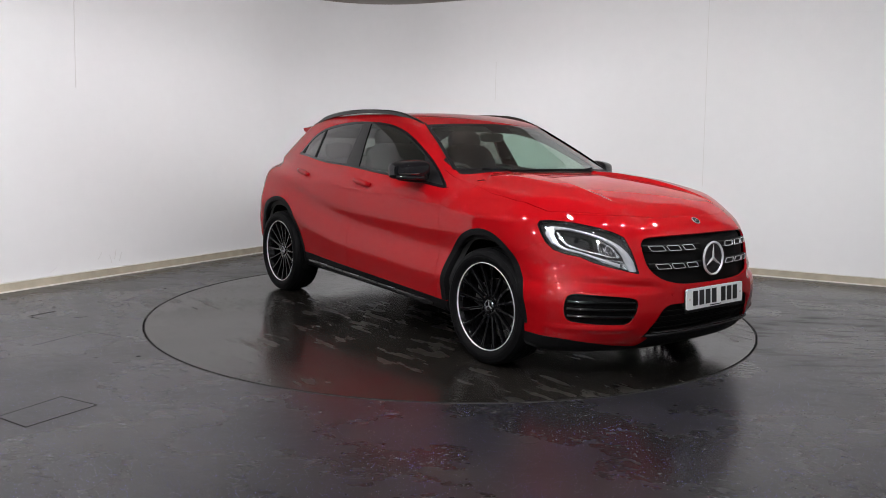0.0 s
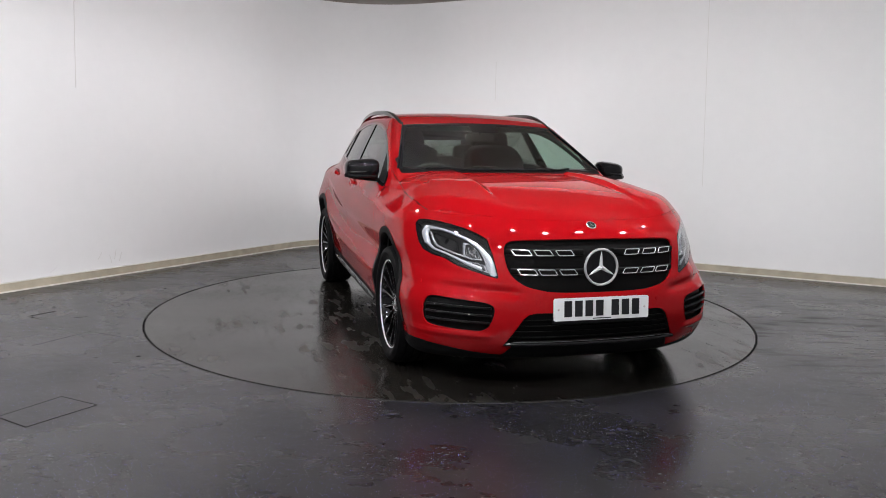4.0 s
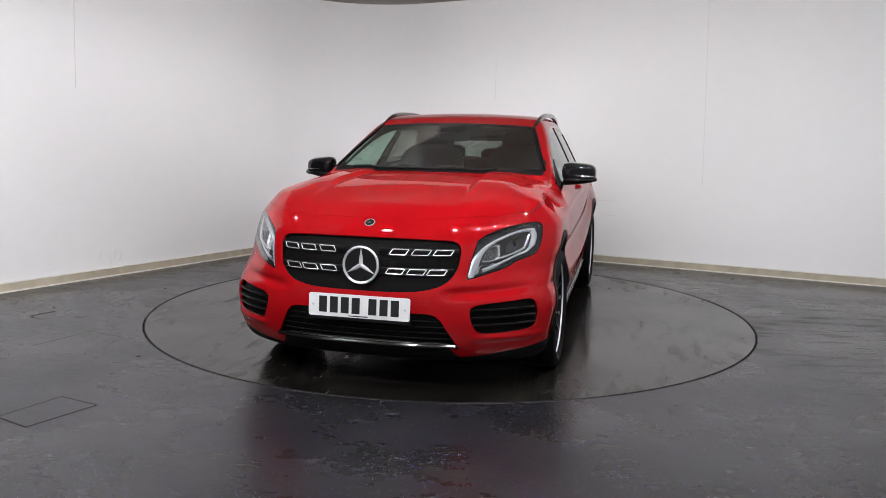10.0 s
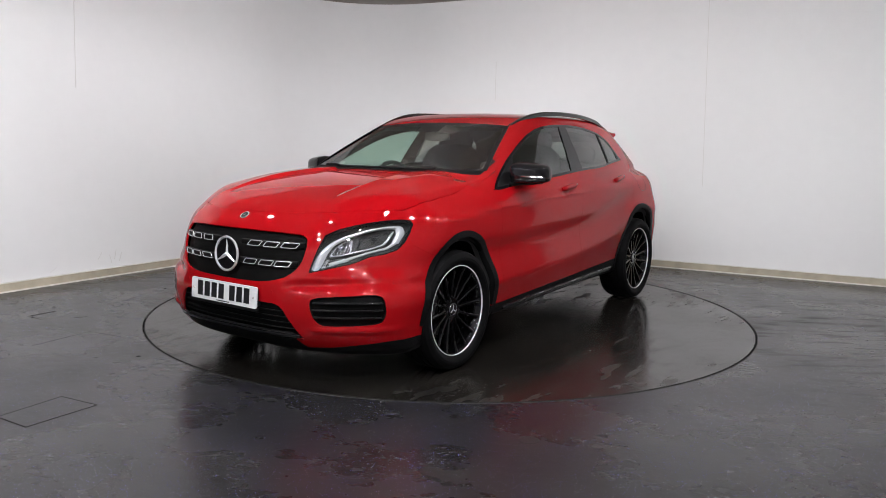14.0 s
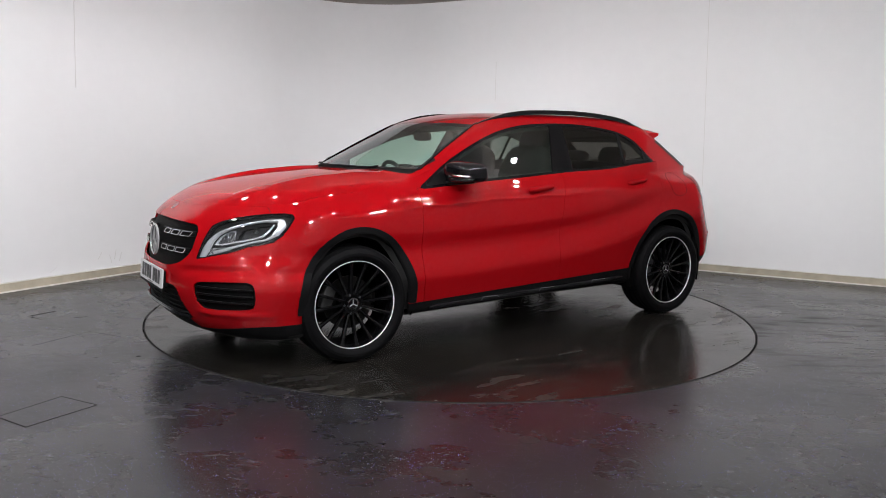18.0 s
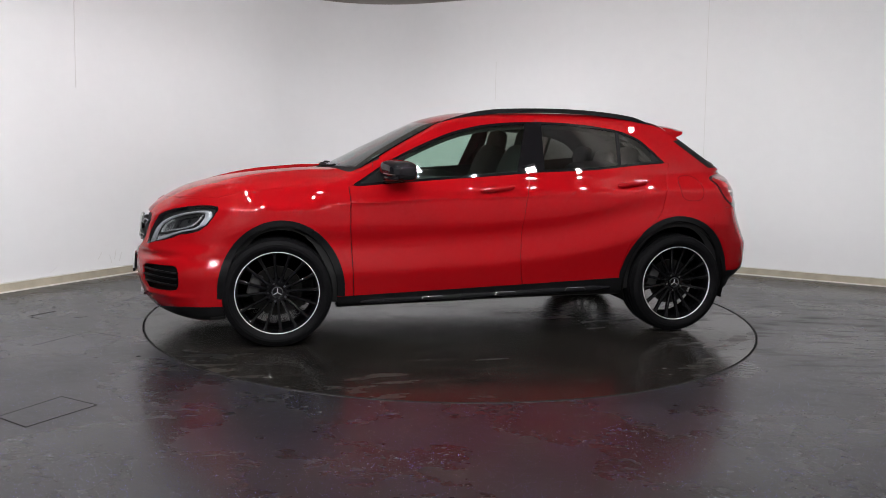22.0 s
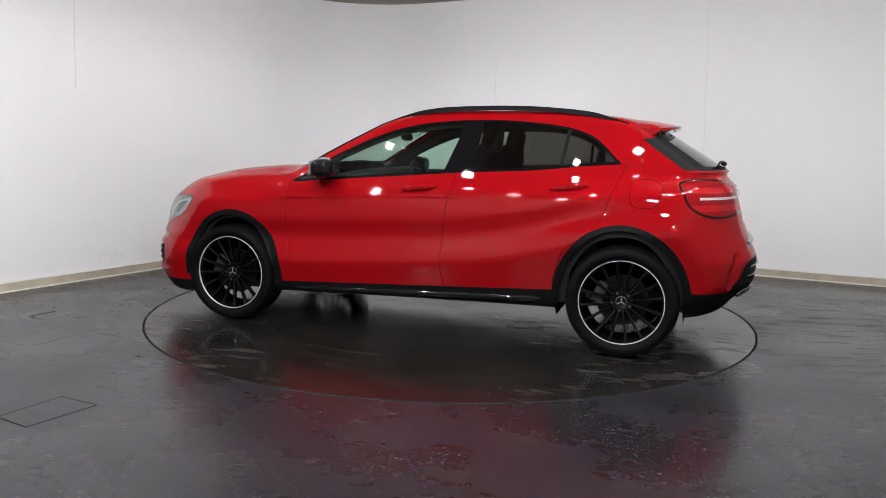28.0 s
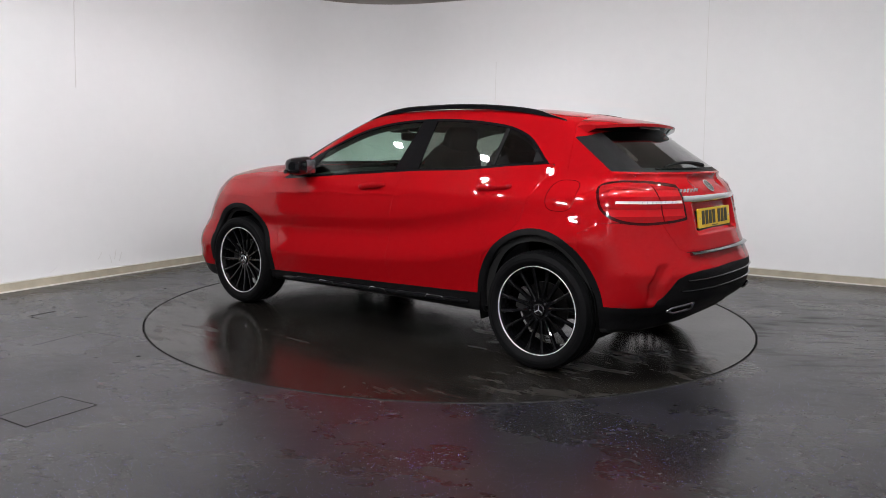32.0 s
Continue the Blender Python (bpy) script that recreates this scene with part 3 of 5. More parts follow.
def skin(h):
    """The left half of the body's skin as quads of about h metres: points, normals, faces."""
    gx, gy, gz = np.arange(-2.24, 2.36, h), np.arange(-.5 * h, 1.0, h), np.arange(.12, 1.56, h)
    f = np.stack([form(x, gy[:, None], gz[None, :]) for x in gx])
    inside = f < 0
    nx, ny, nz = f.shape
    pos, cnt = np.zeros((nx - 1, ny - 1, nz - 1, 3)), np.zeros((nx - 1, ny - 1, nz - 1))
    quads = []
    grids = (gx, gy, gz)
    for ax in range(3):
        lo, hi = [slice(None)] * 3, [slice(None)] * 3
        lo[ax], hi[ax] = slice(0, -1), slice(1, None)
        cross = inside[tuple(lo)] != inside[tuple(hi)]
        I = np.argwhere(cross)
        fa, fb = f[tuple(lo)][cross], f[tuple(hi)][cross]
        u = fa / (fa - fb)
        P = np.stack([grids[k][I[:, k]] for k in range(3)], 1)
        P[:, ax] += u * h
        b, c = (ax + 1) % 3, (ax + 2) % 3
        around = []
        for db, dc in ((-1, -1), (0, -1), (0, 0), (-1, 0)):
            J = I.copy()
            J[:, b] += db
            J[:, c] += dc
            ok = np.all((J >= 0) & (J < np.array([nx - 1, ny - 1, nz - 1])), 1)
            np.add.at(pos, tuple(J[ok].T), P[ok])
            np.add.at(cnt, tuple(J[ok].T), 1)
            J[~ok] = -1
            around.append(np.where(ok, J[:, 0] * (ny - 1) * (nz - 1) + J[:, 1] * (nz - 1) + J[:, 2], -1))
        q = np.stack(around, 1)
        q[~(fa < 0)] = q[~(fa < 0)][:, ::-1]
        quads.append(q[(q >= 0).all(1)])
    q = np.concatenate(quads)
    used, inv = np.unique(q, return_inverse=True)
    p = pos.reshape(-1, 3)[used] / cnt.reshape(-1)[used][:, None]
    on_mid = np.abs(p[:, 1]) < 1e-6
    p = settle(p)
    p[on_mid, 1] = 0
    n = slope(p)
    n[on_mid, 1] = 0
    n /= np.linalg.norm(n, axis=1)[:, None]
    return p, n, inv.reshape(-1, 4).tolist()


# ---- the car ----
car = tagged(new("car"), "glossy red compact crossover car with black trim and black multi-spoke wheels", "car")
rest = skin(.0125)


def xyz(sheet=None):
    V = (rest if sheet is None else sheet)[0]
    return V[:, 0], V[:, 1], V[:, 2]


def take(d):
    """Cuts a piece out of what is left of the skin."""
    global rest
    piece, rest = split(rest, d)
    return piece


def pair(name, sheet, material, parent=None, label="", lift=0.0, lip=.012):
    """A panel on the left and its mirror image on the right."""
    out = []
    sheet = lipped(lifted(sheet, lift), lip) if lip else lifted(sheet, lift)
    for s in (sheet, flipped(sheet)):
        out.append(part(name, new_mesh(name, *s[:1], s[2], s[1]), material, parent or car, label))
    return out


def whole(name, sheet, material, parent=None, label="", lift=0.0, lip=.012):
    s = lifted(sheet, lift)
    s = both(lipped(s, lip) if lip else s)
    return part(name, new_mesh(name, s[0], s[2], s[1]), material, parent or car, label)


DLO = outline([(.875, .993), (.8, 1.049), (.625, 1.160), (.398, 1.270), (.211, 1.343), (.024, 1.388), (-.163, 1.411), (-.351, 1.42), (-.538, 1.42), (-.724, 1.409), (-.91, 1.387), (-1.02, 1.363), (-1.125, 1.319), (-1.201, 1.258), (-1.268, 1.19), (-1.30, 1.164), (-1.23, 1.155), (-1.08, 1.142), (-.932, 1.125), (-.712, 1.104), (-.348, 1.086), (.015, 1.06), (.379, 1.03), (.671, 1.006)])
HEADLAMP = np.array([(.503, .606), (.512, .66), (.526, .73), (.540, .793), (.575, .818), (.62, .838), (.67, .853), (.72, .864), (.77, .868), (.798, .862), (.812, .842), (.815, .80), (.811, .75), (.797, .715), (.765, .697), (.72, .685), (.685, .662), (.65, .647), (.60, .633), (.55, .618)])
GRILLE = outline([(.20, .803), (.40, .797), (.455, .785), (.475, .755), (.474, .70), (.46, .648), (.42, .598), (.345, .565), (.19, .546), (-.19, .546), (-.345, .565), (-.42, .598), (-.46, .648), (-.474, .70), (-.475, .755), (-.455, .785), (-.40, .797), (-.20, .803)])
FOG = outline([(.532, .462), (.56, .488), (.62, .496), (.72, .503), (.795, .505), (.824, .48), (.834, .43), (.828, .38), (.805, .356), (.72, .348), (.63, .346), (.572, .353), (.545, .395)])
INTAKE = np.array([(-.485, .262), (-.40, .415), (-.375, .437), (-.34, .447), (.34, .447), (.375, .437), (.40, .415), (.485, .262)])
TAIL = outline([(-1.64, 1.055), (-1.72, 1.08), (-1.80, 1.081), (-1.87, 1.075), (-1.955, 1.05), (-2.0, 1.01), (-2.03, .95), (-2.02, .89), (-1.985, .862), (-1.90, .85), (-1.82, .858), (-1.75, .885), (-1.695, .93), (-1.66, 1.0)])


def seam_side(z, keys):
    return np.interp(z, *zip(*sorted((b, a) for a, b in keys)))


SEAM_Z, SEAM_X = [.3, .66, .706, .745, .778, .9], [1.35, 1.55, 1.664, 1.727, 1.775, 1.80]     # the bumper's rear edge, from the arch up to the lamp


def build_shell():
    global rest
    inner = rest
    V, N, F = rest
    # wheel openings
    x, a, z = xyz()
    take(np.maximum(np.minimum(ellipse(x, z, 1.322, .34, .338, .412), ellipse(x, z, -1.334, .34, .37, .43)), .52 - a))
    x, a, z = xyz()
    pair("front_arch_trim", take(np.maximum(np.maximum(ellipse(x, z, 1.321, .34, .383, .447), .31 - z), .6 - a)), PLASTIC, label="matt black plastic wheel arch trim", lift=.004, lip=.05)
    x, a, z = xyz()
    pair("rear_arch_trim", take(np.maximum(np.maximum(ellipse(x, z, -1.338, .34, .413, .464), .30 - z), .6 - a)), PLASTIC, label="matt black plastic wheel arch trim", lift=.004, lip=.05)
    x, a, z = xyz()
    pair("side_skirt", take(np.maximum(np.maximum(z - .345 + .04 * x, np.abs(x) - 1.05), .55 - a)), PLASTIC, label="black plastic sill cladding", lip=.02)
    x, a, z = xyz()
    whole("underbody", take(np.maximum(z - floor_z(x) - .03, np.abs(x) - 1.75)), VOID, lip=0)
    # bumpers' black lower parts
    x, a, z = xyz()
    whole("front_valance", take(np.maximum(z - np.interp(a, [0, .42, .47, .6, .83], [.288, .288, .215, .226, .262]), 1.3 - x)), PLASTIC, label="black plastic lower bumper lip", lip=.02)
    x, a, z = xyz()
    cut = np.interp(a, [0, .415, .52, .586, .646, .70, .9], [.61, .602, .59, .567, .495, .42, .412])
    whole("rear_diffuser", take(np.maximum((z - cut) * .8, x + 1.3)), PLASTIC, label="black plastic lower rear bumper", lip=.02)
    x, a, z = xyz()
    whole("lower_grille", take(np.maximum(inside(INTAKE, a, z), 1.9 - x)), PLASTIC, label="black honeycomb lower air intake", lift=-.03, lip=0)
    # front openings
    x, a, z = xyz()
    whole("grille_panel", take(np.maximum(inside(GRILLE, a, z), 1.9 - x)), GRILLEBLACK, label="black radiator grille", lift=-.025, lip=0)
    x, a, z = xyz()
    pair("side_intake", take(np.maximum(inside(FOG, a, z), 1.6 - x)), PLASTIC, label="black louvred side air intake", lift=-.03, lip=0)
    x, a, z = xyz()
    d = np.maximum(inside(HEADLAMP, a, z), 1.5 - x)
    lamp = take(d)
    # rear lamps
    x, a, z = xyz()
    tail = take(np.maximum(inside(TAIL, x + .0, z), np.maximum(.40 - a, x + 1.4)))
    # cabin glass
    x, a, z = xyz()
    dlo = take(np.maximum(inside(DLO, x, z), .45 - a))
    x, a, z = xyz()
    edge = np.minimum(.722 - (z - 1.07) * .52, .9)
    cowl_x = 1.0 - .17 * (a / .7) ** 2
    ws = take(np.maximum(np.maximum(np.maximum(a - edge, z - 1.412 + .02 * (a / .55) ** 2), 1.0 - z), np.maximum(x - cowl_x, .05 - x)))
    x, a, z = xyz()
    cowl = take(np.maximum(np.maximum(x - 1.055 + .17 * (a / .7) ** 2, a - .70), np.maximum(.7 - x, 1.03 - z)))
    x, a, z = xyz()
    rw = take(np.maximum(np.maximum(x + 1.41 + (1.312 - z) * 1.41, 1.128 - z), z - 1.385 + .068 * (a / .6) ** 2))
    whole("cowl", cowl, PLASTIC, label="black windscreen cowl", lip=.01)
    # hood and gaps
    x, a, z = xyz()
    seam = np.interp(x, [.7, 1.0, 1.28, 1.5, 1.62, 1.74, 1.82, 1.95, 2.1], [.735, .745, .775, .785, .772, .74, .70, .60, .5])
    lead = 2.075 - .19 * (a / .6) ** 3
    hd = np.maximum(np.maximum(a - seam, x - lead), np.maximum(.75 - x, .84 - z))
    hood = take(hd + .002)
    x, a, z = xyz()
    seam = np.interp(x, [.7, 1.0, 1.28, 1.5, 1.62, 1.74, 1.82, 1.95, 2.1], [.735, .745, .775, .785, .772, .74, .70, .60, .5])
    lead = 2.075 - .19 * (a / .6) ** 3
    hd = np.maximum(np.maximum(a - seam, x - lead), np.maximum(.75 - x, .84 - z))
    take(hd - .002)
    whole("bonnet", hood, RED)
    # doors
    front = [(.909, .993), (.902, .905), (.903, .725), (.893, .542), (.881, .30)]
    mid = [(-.30, 1.2), (-.279, 1.077), (-.241, .892), (-.219, .748), (-.203, .53), (-.215, .42), (-.245, .30)]
    back = [(-1.36, 1.2), (-1.31, 1.102), (-1.252, .965), (-1.216, .841), (-1.16, .77), (-.98, .62), (-.93, .45), (-.93, .30)]

    def door(sheet_xyz, fwd, aft):
        x, a, z = sheet_xyz
        return np.maximum(np.maximum(x - seam_side(z, fwd), seam_side(z, aft) - x), np.maximum(.45 - a, z - np.interp(x, [-1.3, -.35, .015, .9], [1.16, 1.09, 1.06, .995]) - .0))

    fdoor = take(door(xyz(), front, mid) + .003)
    take(door(xyz(), front, mid) - .003)
    rdoor = take(door(xyz(), mid, back) + .003)
    take(door(xyz(), mid, back) - .003)
    doors = pair("front_door", fdoor, RED), pair("rear_door", rdoor, RED)
    # bumper covers
    x, a, z = xyz()
    fb = np.maximum(np.interp(z, SEAM_Z, SEAM_X) - x, z - .90)
    bumper_f = take(fb + .0015)
    x, a, z = xyz()
    take(np.maximum(np.interp(z, SEAM_Z, SEAM_X) - x, z - .90) - .0015)
    whole("front_bumper", bumper_f, RED)
    # tailgate and rear bumper
    x, a, z = xyz()

    def gate(x, a, z):
        edge = np.interp(z, [.70, .725, .86, .88, 1.08, 1.12, 1.13, 1.33, 1.34, 1.5], [.47, .52, .59, .56, .53, .64, .8, .8, .60, .58])
        return np.maximum(np.maximum(a - edge, .702 - z), x + 1.27 + .13 * (a / .6))

    g = take(gate(x, a, z) + .002)
    take(gate(*xyz()) - .002)
    whole("tailgate", g, RED)
    x, a, z = xyz()
    rb = lambda x, a, z: np.maximum(z - np.interp(x, [-2.2, -1.9, -1.71, -1.6], [.86, .862, .862, .80]), x + 1.6)
    bumper_r = take(rb(x, a, z) + .0015)
    take(rb(*xyz()) - .0015)
    whole("rear_bumper", bumper_r, RED)
    whole("body_shell", rest, RED)
    # dark inner skin behind the gaps and inside the cabin
    x, a, z = xyz(inner)
    keep = np.maximum(np.minimum(ellipse(x, z, 1.325, .34, .30, .38), ellipse(x, z, -1.332, .34, .32, .39)), .52 - a)
    _, inn = split(inner, keep)
    x, a, z = xyz(inn)
    _, inn = split(inn, np.maximum(inside(DLO, x, z) + .03, .45 - a))
    x, a, z = xyz(inn)
    _, inn = split(inn, np.maximum(np.maximum(np.maximum(a - .71 + (z - 1.07) * .53, z - 1.385), 1.0 - z), np.maximum(x - .96 + .17 * (a / .7) ** 2, .05 - x)))
    x, a, z = xyz(inn)
    _, inn = split(inn, np.maximum(np.maximum(a - .52, 1.15 - z), np.maximum(z - 1.335, x + 1.3)))
    whole("inner_shell", inn, VOID, lift=-.035, lip=0)
    return lamp, tail, dlo, ws, rw, doors


lamp_sheet, tail_sheet, dlo_sheet, ws_sheet, rw_sheet, (front_doors, rear_doors) = build_shell()


# ---- fittings, placed on the body's skin ----
def reach(start, way):
    """The first point of the skin from start along way."""
    start, way = np.array(start, float), np.array(way, float)
    k = np.linspace(0, 2.2, 1200)
    P = start + k[:, None] * way
    f = form(*P.T)
    i = int(np.argmax(f < 0))
    u = k[i - 1] + (k[i] - k[i - 1]) * f[i - 1] / (f[i - 1] - f[i])
    return Vector(start + u * way)


def on_front(y, z):
    return reach((2.6, y, z), (-1, 0, 0))


def on_rear(y, z):
    return reach((-2.6, y, z), (1, 0, 0))


def on_side(x, z):
    return reach((x, 1.4, z), (0, -1, 0))


def on_top(x, y):
    return reach((x, y, 1.9), (0, 0, -1))


def out_at(p):
    g = slope(np.array([p]))[0]
    return Vector(g / np.linalg.norm(g))


def mirrored(me):
    """A mirror copy of a mesh across the car's middle."""
    bm = bmesh.new()
    bm.from_mesh(me)
    bmesh.ops.transform(bm, matrix=Matrix.Diagonal((1, -1, 1, 1)), verts=bm.verts)
    bmesh.ops.reverse_faces(bm, faces=bm.faces)
    return from_bm(bm, me.name)


def twin(name, bm, material, parents=None, label="", angle=40):
    """A fitting on the left and its mirror image on the right."""
    me = from_bm(bm, name, angle=angle)
    ps = parents or (car, car)
    return part(name, me, material, ps[0], label), part(name, mirrored(me), material, ps[1], label)


def bar_along(pts, w, h):
    """A four-sided bar along points, w wide sideways and h high."""
    return tube(pts, w, 8, h / w)


def sheet_pair(name, sheet, material, parents, label="", lift=0.0, lip=0.0):
    sheet = lifted(sheet, lift)
    if lip:
        sheet = lipped(sheet, lip)
    return [part(name, new_mesh(name, s[0], s[2], s[1]), material, p, label) for s, p in zip((sheet, flipped(sheet)), parents)]


def build_glass():
    # windscreen with its black printed edge
    x, a, z = xyz(ws_sheet)
    edge = np.maximum(np.maximum(a - .722 + (z - 1.07) * .52, z - 1.412 + .02 * (a / .55) ** 2), x - 1.0 + .17 * (a / .7) ** 2)
    clear_, band = split(ws_sheet, edge + .02)
    x, a, z = xyz(clear_)
    cam_patch, clear_ = split(clear_, np.maximum(a - .10, 1.345 - z))
    ws = whole("windscreen", clear_, GLASS, lip=0, label="clear laminated windscreen")
    whole("windscreen_band", band, GLOSSBLACK, ws, lip=0, label="black printed glass edge")
    whole("sensor_patch", cam_patch, GLOSSBLACK, ws, lip=0)
    # raised black strip along each side of the windscreen
    pts = []
    for z in np.linspace(1.10, 1.405, 16):
        p = reach((1.6, .724 - (z - 1.07) * .52, z), (-1, 0, 0))
        pts.append(p + out_at(p) * .004)
    twin("screen_side_trim", tube(pts, [.004, .006] + [.007] * 11 + [.006, .005, .003], 8, .8), GLOSSBLACK, label="gloss black strip beside the windscreen")
    # rear window: dark glass between gloss black side trims
    x, a, z = xyz(rw_sheet)
    pane, sides = split(rw_sheet, np.maximum(a - .475 - .3 * (1.33 - z), 1.15 - z))
    rw = whole("rear_window", pane, PRIVACY, lip=0, lift=-.002, label="dark tinted rear window")
    whole("rear_window_trim", sides, PLASTIC, rw, lip=.01)
    # side glass
    x, a, z = xyz(dlo_sheet)
    core, surround = split(dlo_sheet, inside(DLO, x, z) + .015)
    pair("window_surround", surround, GLOSSBLACK, label="thin gloss black window surround", lip=.008)

    def line(p, q):
        return lambda s: (lambda x, a, z: x - (p[0] + (z - p[1]) * (q[0] - p[0]) / (q[1] - p[1])))(*xyz(s))

    sail, core = split(core, -line((.655, 1.005), (.50, 1.23))(core))
    fglass, core = split(core, -line((-.195, 1.093), (-.294, 1.399))(core))
    pillar, core = split(core, -line((-.385, 1.093), (-.408, 1.401))(core))
    rglass, core = split(core, -line((-.928, 1.125), (-.957, 1.373))(core))
    divider, quarter = split(core, -line((-.95, 1.125), (-.979, 1.366))(core))
    quarter, corner = split(quarter, -line((-1.2, 1.1), (-1.2, 1.3))(quarter))
    sheet_pair("mirror_sail", sail, PLASTIC, front_doors, "black plastic mirror triangle", 0, .006)
    sheet_pair("front_window", fglass, GLASS, front_doors, "clear front door window", -.004)
    sheet_pair("pillar_trim", pillar, GLOSSBLACK, rear_doors, "gloss black door pillar trim", .002, .008)
    sheet_pair("rear_door_window", rglass, PRIVACY, rear_doors, "dark tinted rear door window", -.004)
    sheet_pair("divider_bar", divider, PLASTIC, rear_doors, "", .002, .008)
    sheet_pair("quarter_window", quarter, PRIVACY, rear_doors, "dark tinted quarter window", -.004)
    sheet_pair("corner_trim", corner, PLASTIC, rear_doors, "", 0, .006)


def under_lens(y, z, depth):
    """A point behind the lamp's lens."""
    p = on_front(y, z)
    return p - out_at(p) * depth


def ribbon(keys, depth, rise=.006, per=5):
    """A band behind the lamp's lens along (y, z, width) keys, raised in its middle."""
    t = np.arange(len(keys))
    u = np.linspace(0, len(keys) - 1, (len(keys) - 1) * per + 1)
    ys, zs, ws = (np.interp(u, t, [k[i] for k in keys]) for i in range(3))
    if len(keys) > 3:
        for q in (ys, zs):
            q[1:-1] = (q[:-2] + 2 * q[1:-1] + q[2:]) / 4
    dy, dz = np.gradient(ys), np.gradient(zs)
    n = np.hypot(dy, dz) + 1e-9
    bm = bmesh.new()
    rows = []
    for y, z, w, a, b in zip(ys, zs, ws, -dz / n, dy / n):
        rows.append([bm.verts.new(under_lens(y + a * w * k, z + b * w * k, depth - r)) for k, r in ((-.5, -rise), (-.5, 0), (-.2, rise), (.2, rise), (.5, 0), (.5, -rise))])
    for A, B in zip(rows, rows[1:]):
        for i in range(5):
            bm.faces.new((A[i], A[i + 1], B[i + 1], B[i]))
    bm.faces.new(rows[0])
    bm.faces.new(rows[-1])
    bmesh.ops.recalc_face_normals(bm, faces=bm.faces)
    return bm


def bowl(corners, depth, sunk):
    """A reflector cell: a rim of corners (y, z) behind the lens, sunk in steps towards its middle."""
    cy, cz = sum(c[0] for c in corners) / len(corners), sum(c[1] for c in corners) / len(corners)
    ring = []
    for (y0, z0), (y1, z1) in zip(corners, corners[1:] + corners[:1]):
        for u in (.1, .37, .63, .9):
            ring.append((y0 + (y1 - y0) * u, z0 + (z1 - z0) * u))
    bm = bmesh.new()
    rows = []
    for k, d in ((1, 0), (.86, .35), (.84, .30), (.62, .8), (.60, .74), (.3, 1)):
        rows.append([bm.verts.new(under_lens(cy + (y - cy) * k, cz + (z - cz) * k, depth + sunk * d)) for y, z in ring])
    for A, B in zip(rows, rows[1:]):
        for i in range(len(A)):
            bm.faces.new((A[i - 1], A[i], B[i], B[i - 1]))
    bm.faces.new(rows[-1])
    bmesh.ops.recalc_face_normals(bm, faces=bm.faces)
    return bm


def build_headlamps():
    x, a, z = xyz(lamp_sheet)
    d = inside(HEADLAMP, a, z)
    core, bezel = split(lamp_sheet, d + .005)
    hs = sheet_pair("headlamp", bezel, GLOSSBLACK, (car, car), "clear headlamp with white daylight strip", 0, .05)
    sheet_pair("housing", core, LAMPWELL, hs, "dark lamp housing", -.05)
    sheet_pair("lens", core, LENS, hs, "clear plastic lens", -.001)
    # the bright strip climbs from the low inner corner, follows the upper edge and turns down outside
    twin("daylight_strip", ribbon([(.523, .621, .032), (.537, .661, .040), (.554, .712, .032), (.579, .754, .021), (.625, .790, .016), (.68, .816, .014), (.735, .833, .015), (.777, .834, .020), (.792, .80, .024), (.786, .752, .022)], .018), WHITESTRIP, hs, "white light strip")
    twin("lower_strip", ribbon([(.787, .755, .014), (.765, .728, .012), (.72, .712, .011), (.67, .688, .012), (.63, .668, .016), (.58, .650, .018)], .020, .003), WHITESTRIP, hs, "thin lower light strip")
    twin("indicator_bowl", bowl([(.545, .632), (.562, .672), (.632, .684), (.655, .668), (.60, .648)], .026, .012), SILVER, hs, "silver indicator reflector")
    twin("projector_bowl", bowl([(.575, .690), (.592, .742), (.628, .776), (.650, .772), (.655, .712), (.632, .694)], .024, .03), SILVER, hs, "chrome reflector cell")
    twin("outer_bowl", bowl([(.668, .724), (.668, .778), (.762, .812), (.772, .800), (.765, .752), (.74, .734)], .024, .03), SATINBLACK, hs, "dark reflector cell")
    twin("cell_frame", ribbon([(.612, .694, .007), (.66, .709, .009), (.72, .729, .010), (.752, .746, .011), (.762, .775, .009), (.767, .812, .006)], .017, .003), SILVER, hs, "bright hooked cell edge")
    # fluted ribs in the chrome cell and small facets along the strip
    for k in range(5):
        y = .592 + k * .012
        twin("reflector_rib", ribbon([(y, .700 + k * .002, .003), (y + .004, .738 + k * .006, .003)], .036, .003, 3), SILVER, hs)
    for k in range(12):
        u = k / 11
        y, z = .592 + .19 * u, .763 + .073 * (1 - (1 - u) ** 1.8)
        p = under_lens(y, z, .010)
        bm = bmesh.new()
        bmesh.ops.create_uvsphere(bm, u_segments=8, v_segments=5, radius=.0032)
        bmesh.ops.transform(bm, matrix=Matrix.Translation(p), verts=bm.verts)
        twin("strip_facet", bm, CHROME, hs)
    for (y, zz), r, n in (((.612, .735), .026, "projector"), ((.715, .772), .024, "outer_projector")):
        p = on_front(y, zz)
        o = (out_at(p) + Vector((1.2, 0, 0))).normalized()
        c = p - out_at(p) * .05
        bm = bmesh.new()
        bmesh.ops.create_uvsphere(bm, u_segments=20, v_segments=12, radius=r)
        bmesh.ops.transform(bm, matrix=Matrix.Translation(c) @ o.to_track_quat("Z", "Y").to_matrix().to_4x4() @ Matrix.Diagonal((1, 1, .7, 1)), verts=bm.verts)
        twin(n, bm, GLOSSBLACK if n != "projector" else DARKCHROME, hs)


